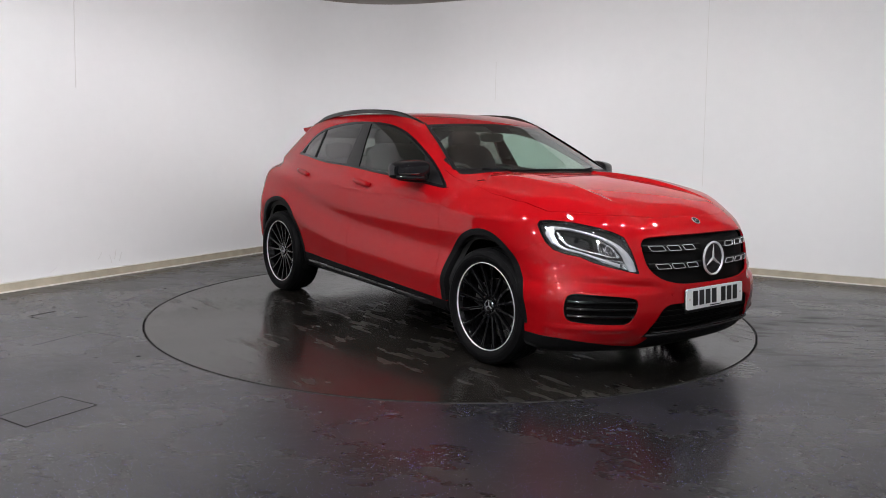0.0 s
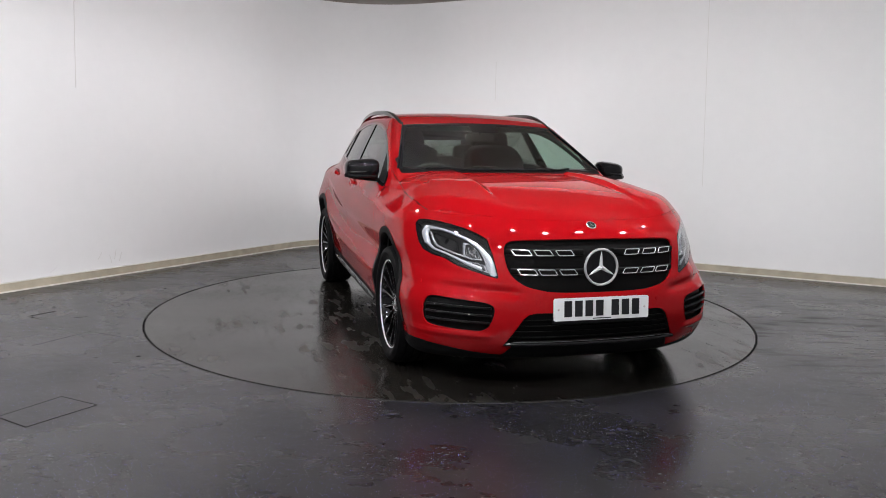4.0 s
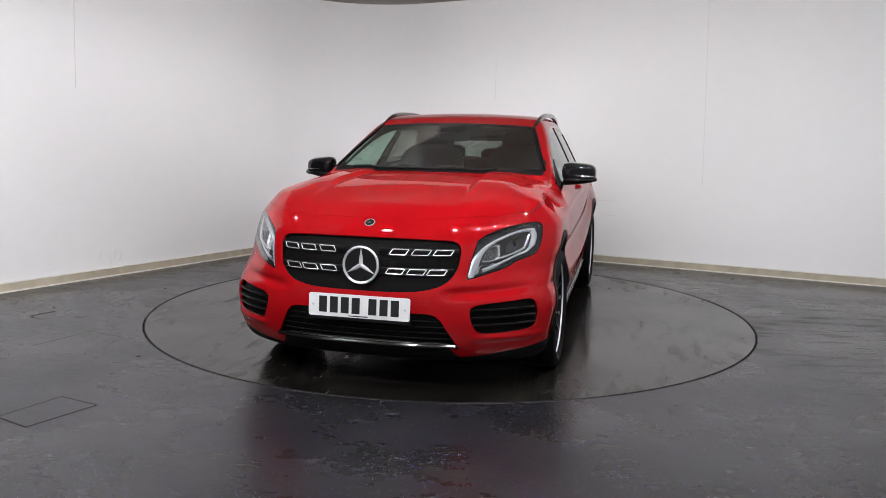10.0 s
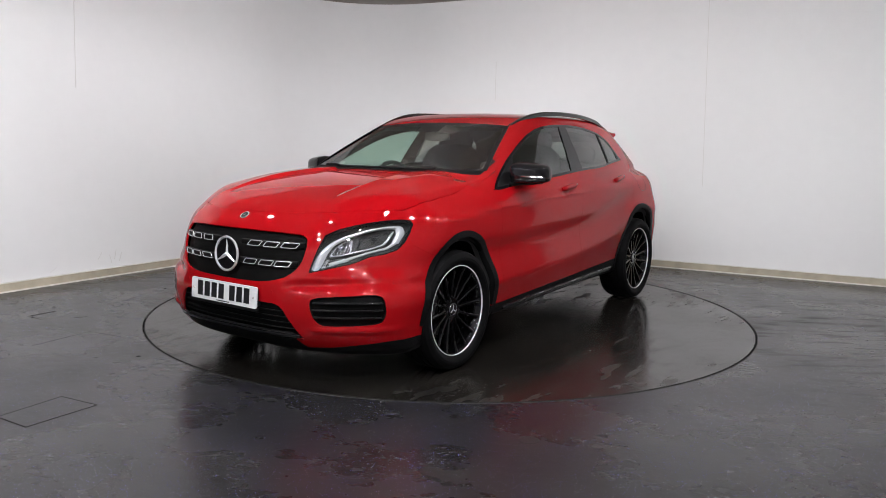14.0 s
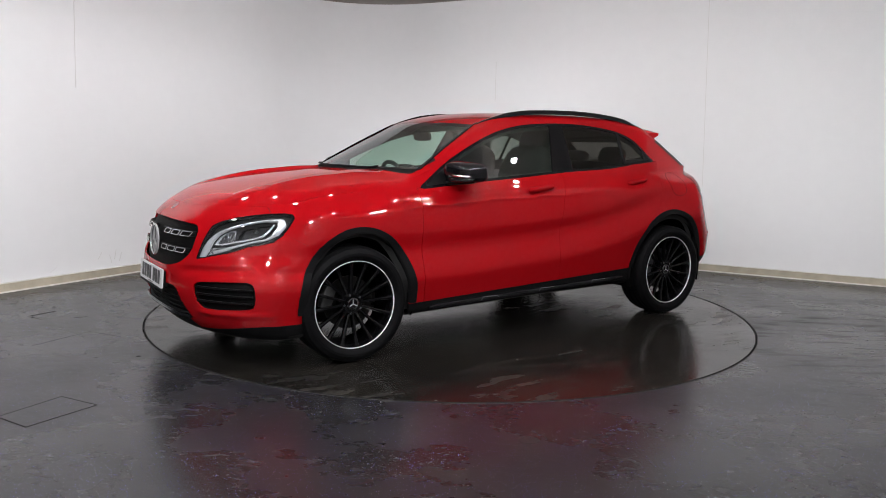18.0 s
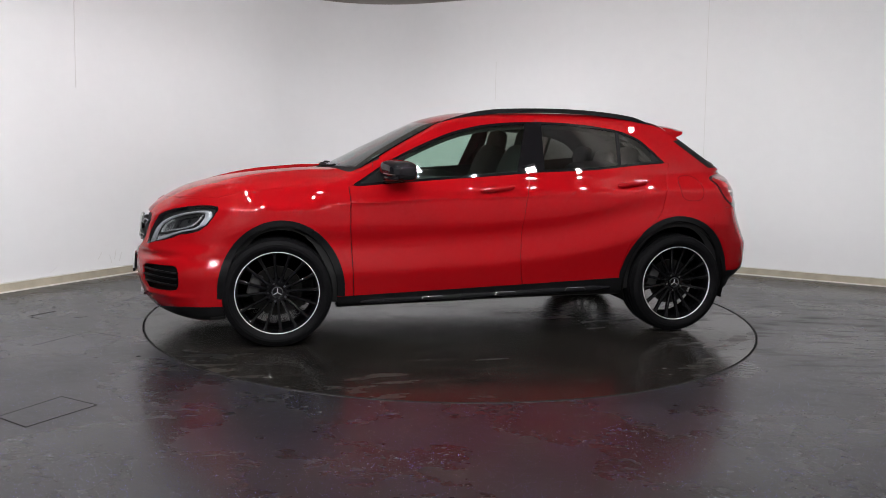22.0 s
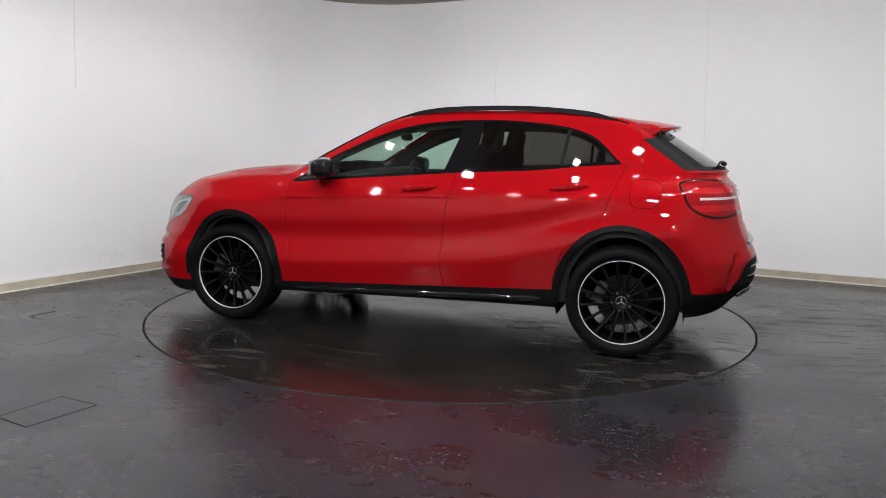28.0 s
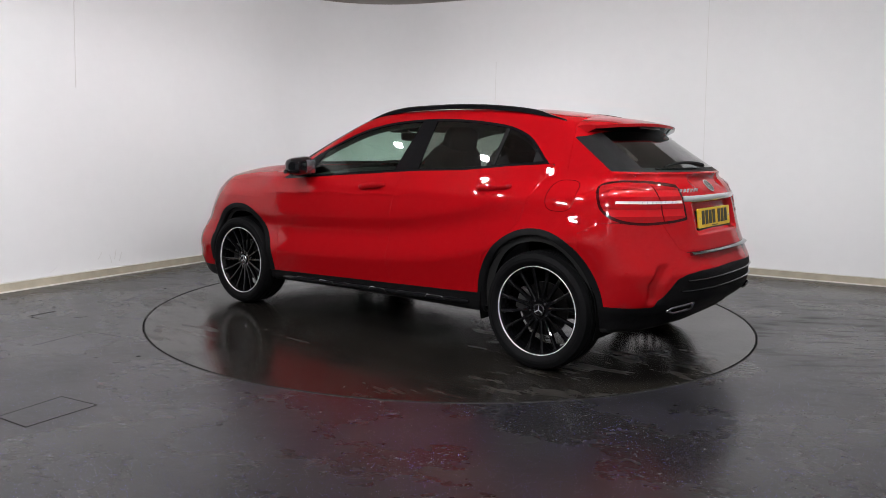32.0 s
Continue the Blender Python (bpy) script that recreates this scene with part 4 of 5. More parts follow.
def joined(sheets):
    """Several sheets as one."""
    V, N, F, n = [], [], [], 0
    for v, m, f in sheets:
        if f:
            V.append(v)
            N.append(m)
            F += [[i + n for i in q] for q in f]
            n += len(v)
    return np.concatenate(V), np.concatenate(N), F


def band(sheet, measure_, half):
    """Cuts out the strip in which a straight measure lies within half of zero: the strip and the rest."""
    lower, above = split(sheet, measure_(*xyz(sheet)) - half)
    strip_, below = split(lower, -measure_(*xyz(lower)) - half)
    return strip_, joined((above, below))


def build_tail_lamps():
    x, a, z = xyz(tail_sheet)
    d = np.maximum(inside(TAIL, x, z), .40 - a)
    core, rim = split(tail_sheet, d + .014)
    hs = sheet_pair("tail_lamp", rim, DARKRED, (car, car), "red tail lamp with a white centre strip", .002, .02)
    stripe, core = band(core, lambda x, a, z: z - .968, .007)
    x, a, z = xyz(stripe)
    strip_, tip = split(stripe, np.maximum(x + 1.76, .42 - a))
    core = joined((core, tip))
    gap, core = band(core, lambda x, a, z: a - .575, .005)
    glow, core = band(core, lambda x, a, z: z - 1.016, .017)
    low, core = band(core, lambda x, a, z: z - .914, .019)
    glow = joined((glow, low))
    x, a, z = xyz(glow)
    glow, ends = split(glow, x + 1.715)
    core = joined((core, ends))
    sheet_pair("lens", core, REDLENS, hs, "red plastic lens", .004, .01)
    sheet_pair("bright_lens", glow, BRIGHTRED, hs, "", .001, .01)
    sheet_pair("white_strip", strip_, WHITELENS, hs, "white lens strip", .004, .01)
    sheet_pair("gap_strip", gap, DARKRED, hs, "", -.003)
    for k in range(9):
        y = .47 + k * .026
        p = reach((-2.6, y, .968), (1, 0, 0))
        bm = bmesh.new()
        box(bm, (.004, .004, .012), tuple(p + out_at(p) * .006))
        twin("strip_rib", bm, SATIN, hs)


def round_badge(name, at, out, r, label):
    """A round chrome emblem: ring, dark disc and three plain rays."""
    turn = Matrix.Translation(at) @ out.to_track_quat("Z", "Y").to_matrix().to_4x4()
    tw = max(.0025, r * .075)
    bm = tube([(r * math.cos(t), r * math.sin(t), tw * .6) for t in np.linspace(0, 2 * math.pi, 40, endpoint=False)], tw, 8, closed=True)
    bmesh.ops.transform(bm, matrix=turn, verts=bm.verts)
    ring = part(name, from_bm(bm, name), EMBLEM, car, label)
    bm = bmesh.new()
    bmesh.ops.create_cone(bm, cap_ends=True, segments=36, radius1=r * .97, radius2=r * .95, depth=.006)
    bmesh.ops.transform(bm, matrix=turn, verts=bm.verts)
    part("disc", from_bm(bm, "disc"), GLOSSBLACK if r > .06 else SATINBLACK, ring)
    # rays
    up = (turn.to_3x3().inverted() @ Vector((0, 0, 1)))
    a0 = math.atan2(up.y, up.x)
    bm = bmesh.new()
    for k in range(3):
        a = a0 + 2 * math.pi * k / 3
        c, s = Vector((math.cos(a), math.sin(a), 0)), Vector((-math.sin(a), math.cos(a), 0))
        w = r * .17
        top = [bm.verts.new(v) for v in (Vector((0, 0, tw * 1.6)), c * r * .97 + Vector((0, 0, tw)))]
        low = [bm.verts.new(v) for v in (s * w, -s * w)]
        cc = bm.verts.new(-c * w * .5)
        bm.faces.new((top[0], top[1], low[0]))
        bm.faces.new((top[1], top[0], low[1]))
        bm.faces.new((top[0], low[0], cc))
        bm.faces.new((low[1], top[0], cc))
    bmesh.ops.recalc_face_normals(bm, faces=bm.faces)
    bmesh.ops.transform(bm, matrix=turn, verts=bm.verts)
    part("rays", from_bm(bm, "rays", False), EMBLEM, ring)
    return ring


def build_plate(name, at, up, out, face, label):
    """A number plate with plain dark bars in place of its characters."""
    side = up.cross(out).normalized()
    m = Matrix((side, up, out)).transposed().to_4x4()
    m.translation = at
    bm = bmesh.new()
    box(bm, (.52, .111, .008), (0, 0, 0))
    vert = [e for e in bm.edges if abs((e.verts[0].co - e.verts[1].co).z) > .005]
    bmesh.ops.bevel(bm, geom=vert, offset=.01, segments=3, affect="EDGES", profile=.5)
    bmesh.ops.transform(bm, matrix=m, verts=bm.verts)
    plate = part(name, from_bm(bm, name), face, car, label)
    xs = [-.185, -.128, -.071, -.014, .072, .129, .186]
    for k, xx in enumerate(xs):
        bm = bmesh.new()
        box(bm, (.041, .079, .003), (xx, .003, .0045))
        bmesh.ops.transform(bm, matrix=m, verts=bm.verts)
        part("character_bar", from_bm(bm, "bar", False), INK, plate)
    bm = bmesh.new()
    box(bm, (.10, .005, .003), (0, -.048, .0035))
    bmesh.ops.transform(bm, matrix=m, verts=bm.verts)
    part("small_print_bar", from_bm(bm, "bar", False), INK, plate)
    for s in (-1, 1):
        bm = bmesh.new()
        bmesh.ops.create_uvsphere(bm, u_segments=10, v_segments=6, radius=.006)
        bmesh.ops.transform(bm, matrix=m @ pose(s * .236, 0, .004), verts=bm.verts)
        part("screw_cap", from_bm(bm, "cap"), WHITELENS, plate)
    bm = bmesh.new()
    box(bm, (.53, .02, .014), (0, -.062, -.004), bevel=.003)
    box(bm, (.50, .09, .03), (0, 0, -.02))
    bmesh.ops.transform(bm, matrix=m, verts=bm.verts)
    part("plate_holder", from_bm(bm, "holder"), PLASTIC, plate, "black plastic plate holder")
    return plate


def build_front():
    round_badge("grille_emblem", on_front(0, .668) + Vector((.004, 0, 0)), Vector((1, 0, .06)).normalized(), .088, "large round chrome grille emblem")
    p = Vector(on_front(0, .862))
    round_badge("bonnet_badge", p + out_at(p) * .002, out_at(p), .024, "small round chrome bonnet badge")
    # two grille louvres on each side, each with three chrome loops
    for zc, ys, span in ((.738, (.185, .293, .396), (.085, .462)), (.645, (.172, .276, .372), (.085, .445))):
        pts = [on_front(y, zc) - Vector((.016, 0, 0)) for y in np.linspace(*span, 14)]
        lou = twin("grille_louvre", bar_along([Vector(q) for q in pts], .014, .017), GRILLEBLACK, label="black grille louvre with chrome inserts")
        for y in ys:
            w, h, s = .040, .0125, .008
            ring = [(y - w + s, zc + h), (y + w + s, zc + h), (y + w - s, zc - h), (y - w - s, zc - h)]
            pts = []
            for (a, b), (c, d) in zip(ring, ring[1:] + ring[:1]):
                for u in (0.06, .35, .65, .94):
                    yy, zz = a + (c - a) * u, b + (d - b) * u
                    pts.append(on_front(yy, zz) + Vector((.001, 0, 0)))
            twin("chrome_insert", tube(pts, .0023, 6, closed=True), EMBLEM, lou, "chrome loop insert")
    build_plate("front_number_plate", Vector((2.262, 0, .466)), Vector((-.07, 0, 1)).normalized(), Vector((1, 0, .07)).normalized(), PLATE, "white front number plate with dark characters")
    # lower grille mesh bars and gloss splitter bar
    for k, zz in enumerate((.315, .345, .375, .405)):
        half = .49 - (zz - .27) * .75
        pts = [on_front(y, zz) - Vector((.022, 0, 0)) for y in np.linspace(-half, half, 16)]
        part("intake_slat", from_bm(tube(pts, .007, 6, .6), "slat"), GRILLEBLACK, car)
    pts = [on_front(y, .283) + Vector((.003, 0, 0)) for y in np.linspace(-.47, .47, 20)]
    part("splitter_bar", from_bm(tube(pts, .013, 8, .8), "splitter"), SATINBLACK, car, "gloss black splitter bar")
    # a thin metal rod stands in for the glint along the splitter bar
    pts = [on_front(y, .296) + Vector((.006, 0, 0)) for y in np.linspace(-.44, .44, 20)]
    part("splitter_glint", from_bm(tube(pts, .0018, 6), "edge"), DARKCHROME, car, "thin metal rod standing in for the glint on the splitter")
    # side intake fins
    for zz, y0, y1 in ((.463, .548, .822), (.425, .545, .825), (.386, .552, .822)):
        pts = []
        for y in np.linspace(y0, y1, 12):
            p = on_front(y, zz)
            pts.append(p - out_at(p) * .014)
        fin = twin("intake_fin", tube(pts, .013, 8, .45), PLASTIC, label="black air intake fin")
        pts = [q + out_at(q) * .012 + Vector((0, 0, .003)) for q in pts[:-1]]
        twin("fin_edge", tube(pts, .0016, 6), SATINBLACK, fin, "thin bright fin edge")
    # parking sensors and headlamp washer lids
    for y, zz in ((.845, .56), (.33, .50)):
        p = on_front(y, zz) if y < .7 else reach((1.86, 1.4, zz), (0, -1, 0))
        bm = bmesh.new()
        bmesh.ops.create_cone(bm, cap_ends=True, segments=18, radius1=.012, radius2=.0105, depth=.004)
        bmesh.ops.transform(bm, matrix=Matrix.Translation(p) @ out_at(p).to_track_quat("Z", "Y").to_matrix().to_4x4(), verts=bm.verts)
        twin("parking_sensor", bm, RED)


def build_mirrors():
    bm = bmesh.new()
    bmesh.ops.create_cube(bm, size=2)
    bmesh.ops.subdivide_edges(bm, edges=bm.edges, cuts=7, use_grid_fill=True)
    for v in bm.verts:
        p = v.co.copy()
        n = (abs(p.x) ** 3.9 + abs(p.y) ** 3.9 + abs(p.z) ** 3.9) ** (1 / 3.9)
        q = p / n
        taper = 1 - .16 * max(0, q.x) - .05 * q.y
        v.co = Vector((.615 + q.x * .085 - .035 * q.y, .905 + q.y * .107, 1.090 + (q.z if q.z > 0 else q.z * .9) * .066 * taper - .006 * q.y))
    hs = twin("door_mirror", bm, GLOSSBLACK, label="gloss black door mirror")
    bm = bmesh.new()
    box(bm, (.006, .155, .092), (.538, .918, 1.090), (0, 0, -20), bevel=.002)
    twin("mirror_glass", bm, DARKCHROME, hs, "mirror glass")
    bm = tube([(.690, .812, 1.046), (.700, .86, 1.046), (.694, .92, 1.046), (.672, .985, 1.048), (.632, 1.012, 1.05)], .011, 8, 1.2)
    twin("mirror_band", bm, SATINBLACK, hs, "satin lower mirror band")
    bm = tube([(.665, .79, 1.022), (.65, .85, 1.024), (.625, .93, 1.03), (.60, .985, 1.036)], [.03, .028, .024, .016], 10, .42)
    twin("mirror_foot", bm, PLASTIC, hs, "black plastic mirror foot")
    bm = tube([(.705, .84, 1.075), (.70, .90, 1.073), (.683, .96, 1.07), (.65, 1.0, 1.068)], .005, 6)
    twin("indicator_strip", bm, DARKCHROME, hs)


def build_sides():
    # roof rails
    top = curve((.30, 1.400), (.235, 1.424), (.12, 1.460), (.026, 1.483), (-.161, 1.505), (-.535, 1.515), (-.722, 1.511), (-.947, 1.496), (-1.097, 1.477), (-1.247, 1.443), (-1.325, 1.425))
    bm = bmesh.new()
    rings = []
    for x in np.linspace(.30, -1.32, 50):
        y = .545 + .029 * step(x, -1.4, -.5) - .014 * step(x, -.2, .3)
        zt = float(top(x))
        zs = on_top(x, y).z - .006
        zt = max(zt, zs + .008)
        zt = zs + .005 + (zt - zs - .005) * float(step(x, -1.32, -1.12)) * float(step(x, .31, .25))
        zb = max(zs, zt - .030)
        w = .014
        rings.append([bm.verts.new(c) for c in ((x, y + w, zb), (x, y + w * 1.05, zt - .008), (x, y + w * .5, zt), (x, y - w * .5, zt), (x, y - w * 1.05, zt - .008), (x, y - w, zb))])
    for a, b in zip(rings, rings[1:]):
        for k in range(6):
            bm.faces.new((a[k], a[(k + 1) % 6], b[(k + 1) % 6], b[k]))
    bm.faces.new(rings[0])
    bm.faces.new(rings[-1])
    bmesh.ops.recalc_face_normals(bm, faces=bm.faces)
    twin("roof_rail", bm, SATINBLACK, label="black roof rail")
    # door handles
    for (x0, z0), doors in (((-.045, .983), front_doors), ((-1.005, 1.018), rear_doors)):
        pts = []
        for u in np.linspace(-1, 1, 13):
            x = x0 + u * .112
            z = z0 - u * .013
            base = on_side(x, z)
            pts.append(Vector((x, base.y + (.017 if abs(u) < .9 else .004), z)))
        twin("door_handle", tube(pts, [.009 + .007 * (1 - (i / 6 - 1) ** 4) for i in range(13)], 10, 1.25), RED, doors, "red door handle")
    # sill step: a moulded bar with pads
    pts = [Vector((x, on_side(x, .30 - .035 * x).y + .004, .292 - .03 * x)) for x in np.linspace(.84, -.86, 24)]
    bar = twin("sill_step", tube(pts, [.006] + [.013] * 22 + [.006], 8, 1.5), SATINBLACK, label="satin black side step moulding")
    for k in range(6):
        x = .62 - k * .245
        pts = [Vector((x + dx, on_side(x + dx, .30 - .035 * x).y + .013, .292 - .03 * x + dz)) for dx, dz in ((.075, -.008), (.06, .012), (-.06, .012), (-.075, -.008))]
        twin("step_pad", tube(pts, .0045, 6), DARKCHROME if k % 2 else SATINBLACK, bar)
    # filler flap outline, on the left alone
    pts = []
    for t in np.linspace(0, 2 * math.pi, 44, endpoint=False):
        c, s = math.cos(t), math.sin(t)
        r = .088 / (abs(c) ** 3 + abs(s) ** 3) ** (1 / 3)
        pts.append(on_side(-1.452 + r * c, .99 + r * s * .95))
    part("filler_flap_seam", from_bm(tube(pts, .0016, 6, closed=True), "seam"), DARKRED, car)
    # wheel arch liners
    for x0, r in ((1.33, .405), (-1.335, .415)):
        bm = bmesh.new()
        n = 20
        rows = [[bm.verts.new((x0 + r * .93 * math.cos(t), y, .33 + r * math.sin(t))) for t in np.linspace(-.25, math.pi + .25, n)] for y in (.86, .48)]
        for i in range(n - 1):
            bm.faces.new((rows[0][i], rows[0][i + 1], rows[1][i + 1], rows[1][i]))
        bm.faces.new(rows[1])
        twin("wheel_arch_liner", bm, LINER)


def build_rear():
    # roof spoiler
    ys = np.linspace(-.56, .56, 33)
    bm, bl = bmesh.new(), bmesh.new()
    top, low, tips = [], [], []
    for y in ys:
        a = abs(y)
        xe = -1.625 + .13 * (a / .585) ** 3
        x0 = -1.29 - .10 * (a / .585)
        row = []
        z0 = on_top(x0, y).z
        ze = 1.404 - .028 * (a / .585) ** 2
        for u in np.linspace(0, 1, 8):
            row.append((x0 + (xe - x0) * u, y, z0 - .004 + .006 * u + (ze - z0) * u + .008 * math.sin(math.pi * u)))
        tip = (xe + .004, y, ze - .016)
        under = (xe + .10 - .03 * (a / .585), y, ze - .032 - .018 * (a / .585) ** 2)
        end = (-1.455 + .03 * (a / .585), y, 1.335 - .022 * (a / .585) ** 2)
        top.append([bm.verts.new(p) for p in row + [tip]])
        low.append([bl.verts.new(p) for p in (tip, under, end)])
    for A, B in zip(top, top[1:]):
        for i in range(len(A) - 1):
            bm.faces.new((A[i], A[i + 1], B[i + 1], B[i]))
    for A, B in zip(low, low[1:]):
        for i in range(2):
            bl.faces.new((A[i], A[i + 1], B[i + 1], B[i]))
    for A, C in ((top[0], low[0]), (top[-1], low[-1])):
        bm.faces.new([*A, *[bm.verts.new(v.co) for v in C[1:]]])
    for m in (bm, bl):
        bmesh.ops.recalc_face_normals(m, faces=m.faces)
    sp = part("roof_spoiler", from_bm(bm, "spoiler", angle=35), RED, car, "red roof spoiler")
    part("spoiler_underside", from_bm(bl, "underside"), GLOSSBLACK, sp)
    bm = bmesh.new()
    box(bm, (.012, .30, .012), (-1.585, 0, 1.378), bevel=.003)
    part("brake_light", from_bm(bm, "brake_light"), DARKRED, sp, "high-level brake light")
    # wiper
    p0, p1 = on_rear(-.02, 1.155), on_rear(.40, 1.150)
    q0, q1 = p0 + Vector((-.022, 0, .008)), p1 + Vector((-.018, 0, .006))
    wip = part("rear_wiper", from_bm(tube([q0.lerp(q1, u) + Vector((0, 0, .02 * math.sin(math.pi * u))) for u in np.linspace(0, 1, 9)], [.02, .02, .016, .012, .011, .010, .009, .008, .006], 8, .7), "arm"), PLASTIC, car, "black rear wiper")
    part("wiper_blade", from_bm(tube([on_rear(y, 1.145) + Vector((-.008, 0, 0)) for y in np.linspace(.08, .46, 8)], .006, 6), "blade"), RUBBER, wip)
    # chrome strip, badge, model letters as bars
    pts = [on_rear(y, .982) for y in np.linspace(-.40, .40, 20)]
    part("tailgate_strip", from_bm(tube(pts, .008, 8, 2.2), "strip"), EMBLEM, car, "bright metal tailgate strip")
    p = on_rear(0, 1.045)
    round_badge("tailgate_badge", p + out_at(p) * .002, out_at(p), .042, "round chrome tailgate badge")
    for k in range(6):
        y = .395 - k * .035
        p = on_rear(y, 1.026)
        bm = bmesh.new()
        box(bm, (.005, .024, .024), tuple(p + Vector((-.002, 0, 0))), (0, -12, 0), bevel=.001)
        part("letter_bar", from_bm(bm, "letter"), EMBLEM, car)
    up = Vector((.12, 0, 1)).normalized()
    build_plate("rear_number_plate", Vector((on_rear(.1, .868).x - .008, 0, .868)), up, Vector((-1, 0, .12)).normalized(), PLATEY, "yellow rear number plate with dark characters")
    # loading sill strip
    pts = [on_rear(y, .688) + Vector((.004, 0, .004)) for y in np.linspace(-.45, .45, 22)]
    part("loading_sill", from_bm(tube(pts, .024, 10, .45), "sill"), DARKCHROME, car, "chrome loading sill strip")
    # diffuser moulding and exhaust tips
    for zz, w in ((.50, .56), (.555, .52)):
        pts = [on_rear(y, zz) + Vector((-.002, 0, 0)) for y in np.linspace(-w, w, 24)]
        part("diffuser_rib", from_bm(tube(pts, .009, 8, .5), "rib"), SATINBLACK, car)
    ring = [(.47, .432), (.60, .412), (.615, .392), (.56, .376), (.455, .396)]
    pts = []
    for (a, b), (c, d) in zip(ring, ring[1:] + ring[:1]):
        for u in (.08, .36, .64, .92):
            pts.append(on_rear(a + (c - a) * u, b + (d - b) * u) + Vector((-.014, 0, 0)))
    ex = twin("exhaust_tip", tube(pts, .009, 8, closed=True), DARKCHROME, label="dark chrome-edged exhaust outlet")
    ctr = sum((Vector(p) for p in pts), Vector()) / len(pts) + Vector((.03, 0, 0))
    bm = bmesh.new()
    rim_ = [bm.verts.new(p) for p in pts]
    c = bm.verts.new(ctr)
    for i in range(len(rim_)):
        bm.faces.new((rim_[i - 1], rim_[i], c))
    bmesh.ops.recalc_face_normals(bm, faces=bm.faces)
    twin("exhaust_mouth", bm, VOID, ex)
    p = reach((-1.86, 1.4, .60), (0, -1, 0))
    bm = bmesh.new()
    bmesh.ops.create_cone(bm, cap_ends=True, segments=18, radius1=.012, radius2=.0105, depth=.004)
    bmesh.ops.transform(bm, matrix=Matrix.Translation(p) @ out_at(p).to_track_quat("Z", "Y").to_matrix().to_4x4(), verts=bm.verts)
    twin("parking_sensor", bm, RED)


SPOKES = 16


def wheel_meshes():
    """The meshes that all four wheels share. The outer face looks along +y."""
    M = {}
    M["tyre"] = from_bm(lathe([(-.09, .25), (-.112, .272), (-.118, .30), (-.108, .324), (-.088, .3345), (-.072, .337), (-.07, .332), (-.062, .332), (-.06, .338), (-.03, .3395), (-.028, .333), (-.02, .333), (-.018, .3395),
                                (.018, .3395), (.02, .333), (.028, .333), (.03, .3395), (.06, .338), (.062, .332), (.07, .332), (.072, .337), (.088, .3345), (.108, .324), (.118, .30), (.1165, .292), (.1175, .288), (.112, .272), (.098, .255), (.09, .249)], 72), "tyre", angle=30)
    M["barrel"] = from_bm(lathe([(.092, .2512), (.07, .236), (-.08, .225), (-.10, .245)], 60), "barrel")
    M["rim_edge"] = from_bm(lathe([(.088, .2555), (.098, .2555), (.1015, .2550), (.1020, .2518), (.09, .2512)], 72), "rim_edge")
    bm = bmesh.new()
    sec = []
    for r, w, y, t in ((.05, .010, .062, .03), (.10, .0085, .066, .03), (.17, .0085, .074, .026), (.225, .0105, .084, .02), (.247, .016, .089, .016)):
        sec.append([bm.verts.new((r, yy, u)) for u, yy in ((-w, y - t), (-w, y - .004), (-w * .45, y), (w * .45, y), (w, y - .004), (w, y - t))])
    for A, B in zip(sec, sec[1:]):
        for i in range(6):
            bm.faces.new((A[i], A[(i + 1) % 6], B[(i + 1) % 6], B[i]))
    bmesh.ops.recalc_face_normals(bm, faces=bm.faces)
    M["spoke"] = from_bm(bm, "spoke", angle=30)
    M["hub"] = from_bm(lathe([(.02, .085), (.045, .082), (.06, .07), (.064, .045), (.058, .034)], 40), "hub")
    M["cap"] = from_bm(lathe([(.056, .037), (.066, .036), (.068, .031), (.0665, .026), (.0665, .0001)], 32), "cap")
    M["cap_ring"] = from_bm(lathe([(.066, .0385), (.070, .036), (.0705, .030), (.067, .0275)], 32), "cap_ring")
    bm = bmesh.new()
    for k in range(3):
        box(bm, (.026, .003, .0055), (.013 * math.cos(math.pi / 2 + k * 2.0944), .0675, .013 * math.sin(math.pi / 2 + k * 2.0944)), (0, -math.degrees(math.pi / 2 + k * 2.0944), 0))
    M["rays"] = from_bm(bm, "rays", False)
    bm = bmesh.new()
    bmesh.ops.create_cone(bm, cap_ends=True, segments=6, radius1=.009, radius2=.008, depth=.014, matrix=pose(0, 0, 0, -90))
    M["bolt"] = from_bm(bm, "bolt", False)
    M["disc"] = from_bm(lathe([(-.005, .155), (.005, .155), (.005, .075), (.03, .072), (.03, .04)], 48), "disc")
    bm = bmesh.new()
    box(bm, (.07, .05, .13), (.135, 0, .04), (0, -18, 0), bevel=.012)
    M["caliper"] = from_bm(bm, "caliper")
    return M


def build_under():
    # unseen dark blocks, added to keep the space beneath the body in shade
    part("tail_blocker", from_bm(soft_box((.34, 1.05, .17), (-1.80, 0, .335), (0, 8, 0), 5, 5), "tail_block"), VOID, car, "dark block added under the tail to keep light out")
    part("axle_blocker", from_bm(soft_box((.16, 1.35, .13), (-1.36, 0, .30), (0, 0, 0), 4, 4), "axle_block"), VOID, car)
    part("nose_blocker", from_bm(soft_box((.75, 1.15, .07), (1.50, 0, .205), (0, 0, 0), 6, 4), "nose_block"), VOID, car)


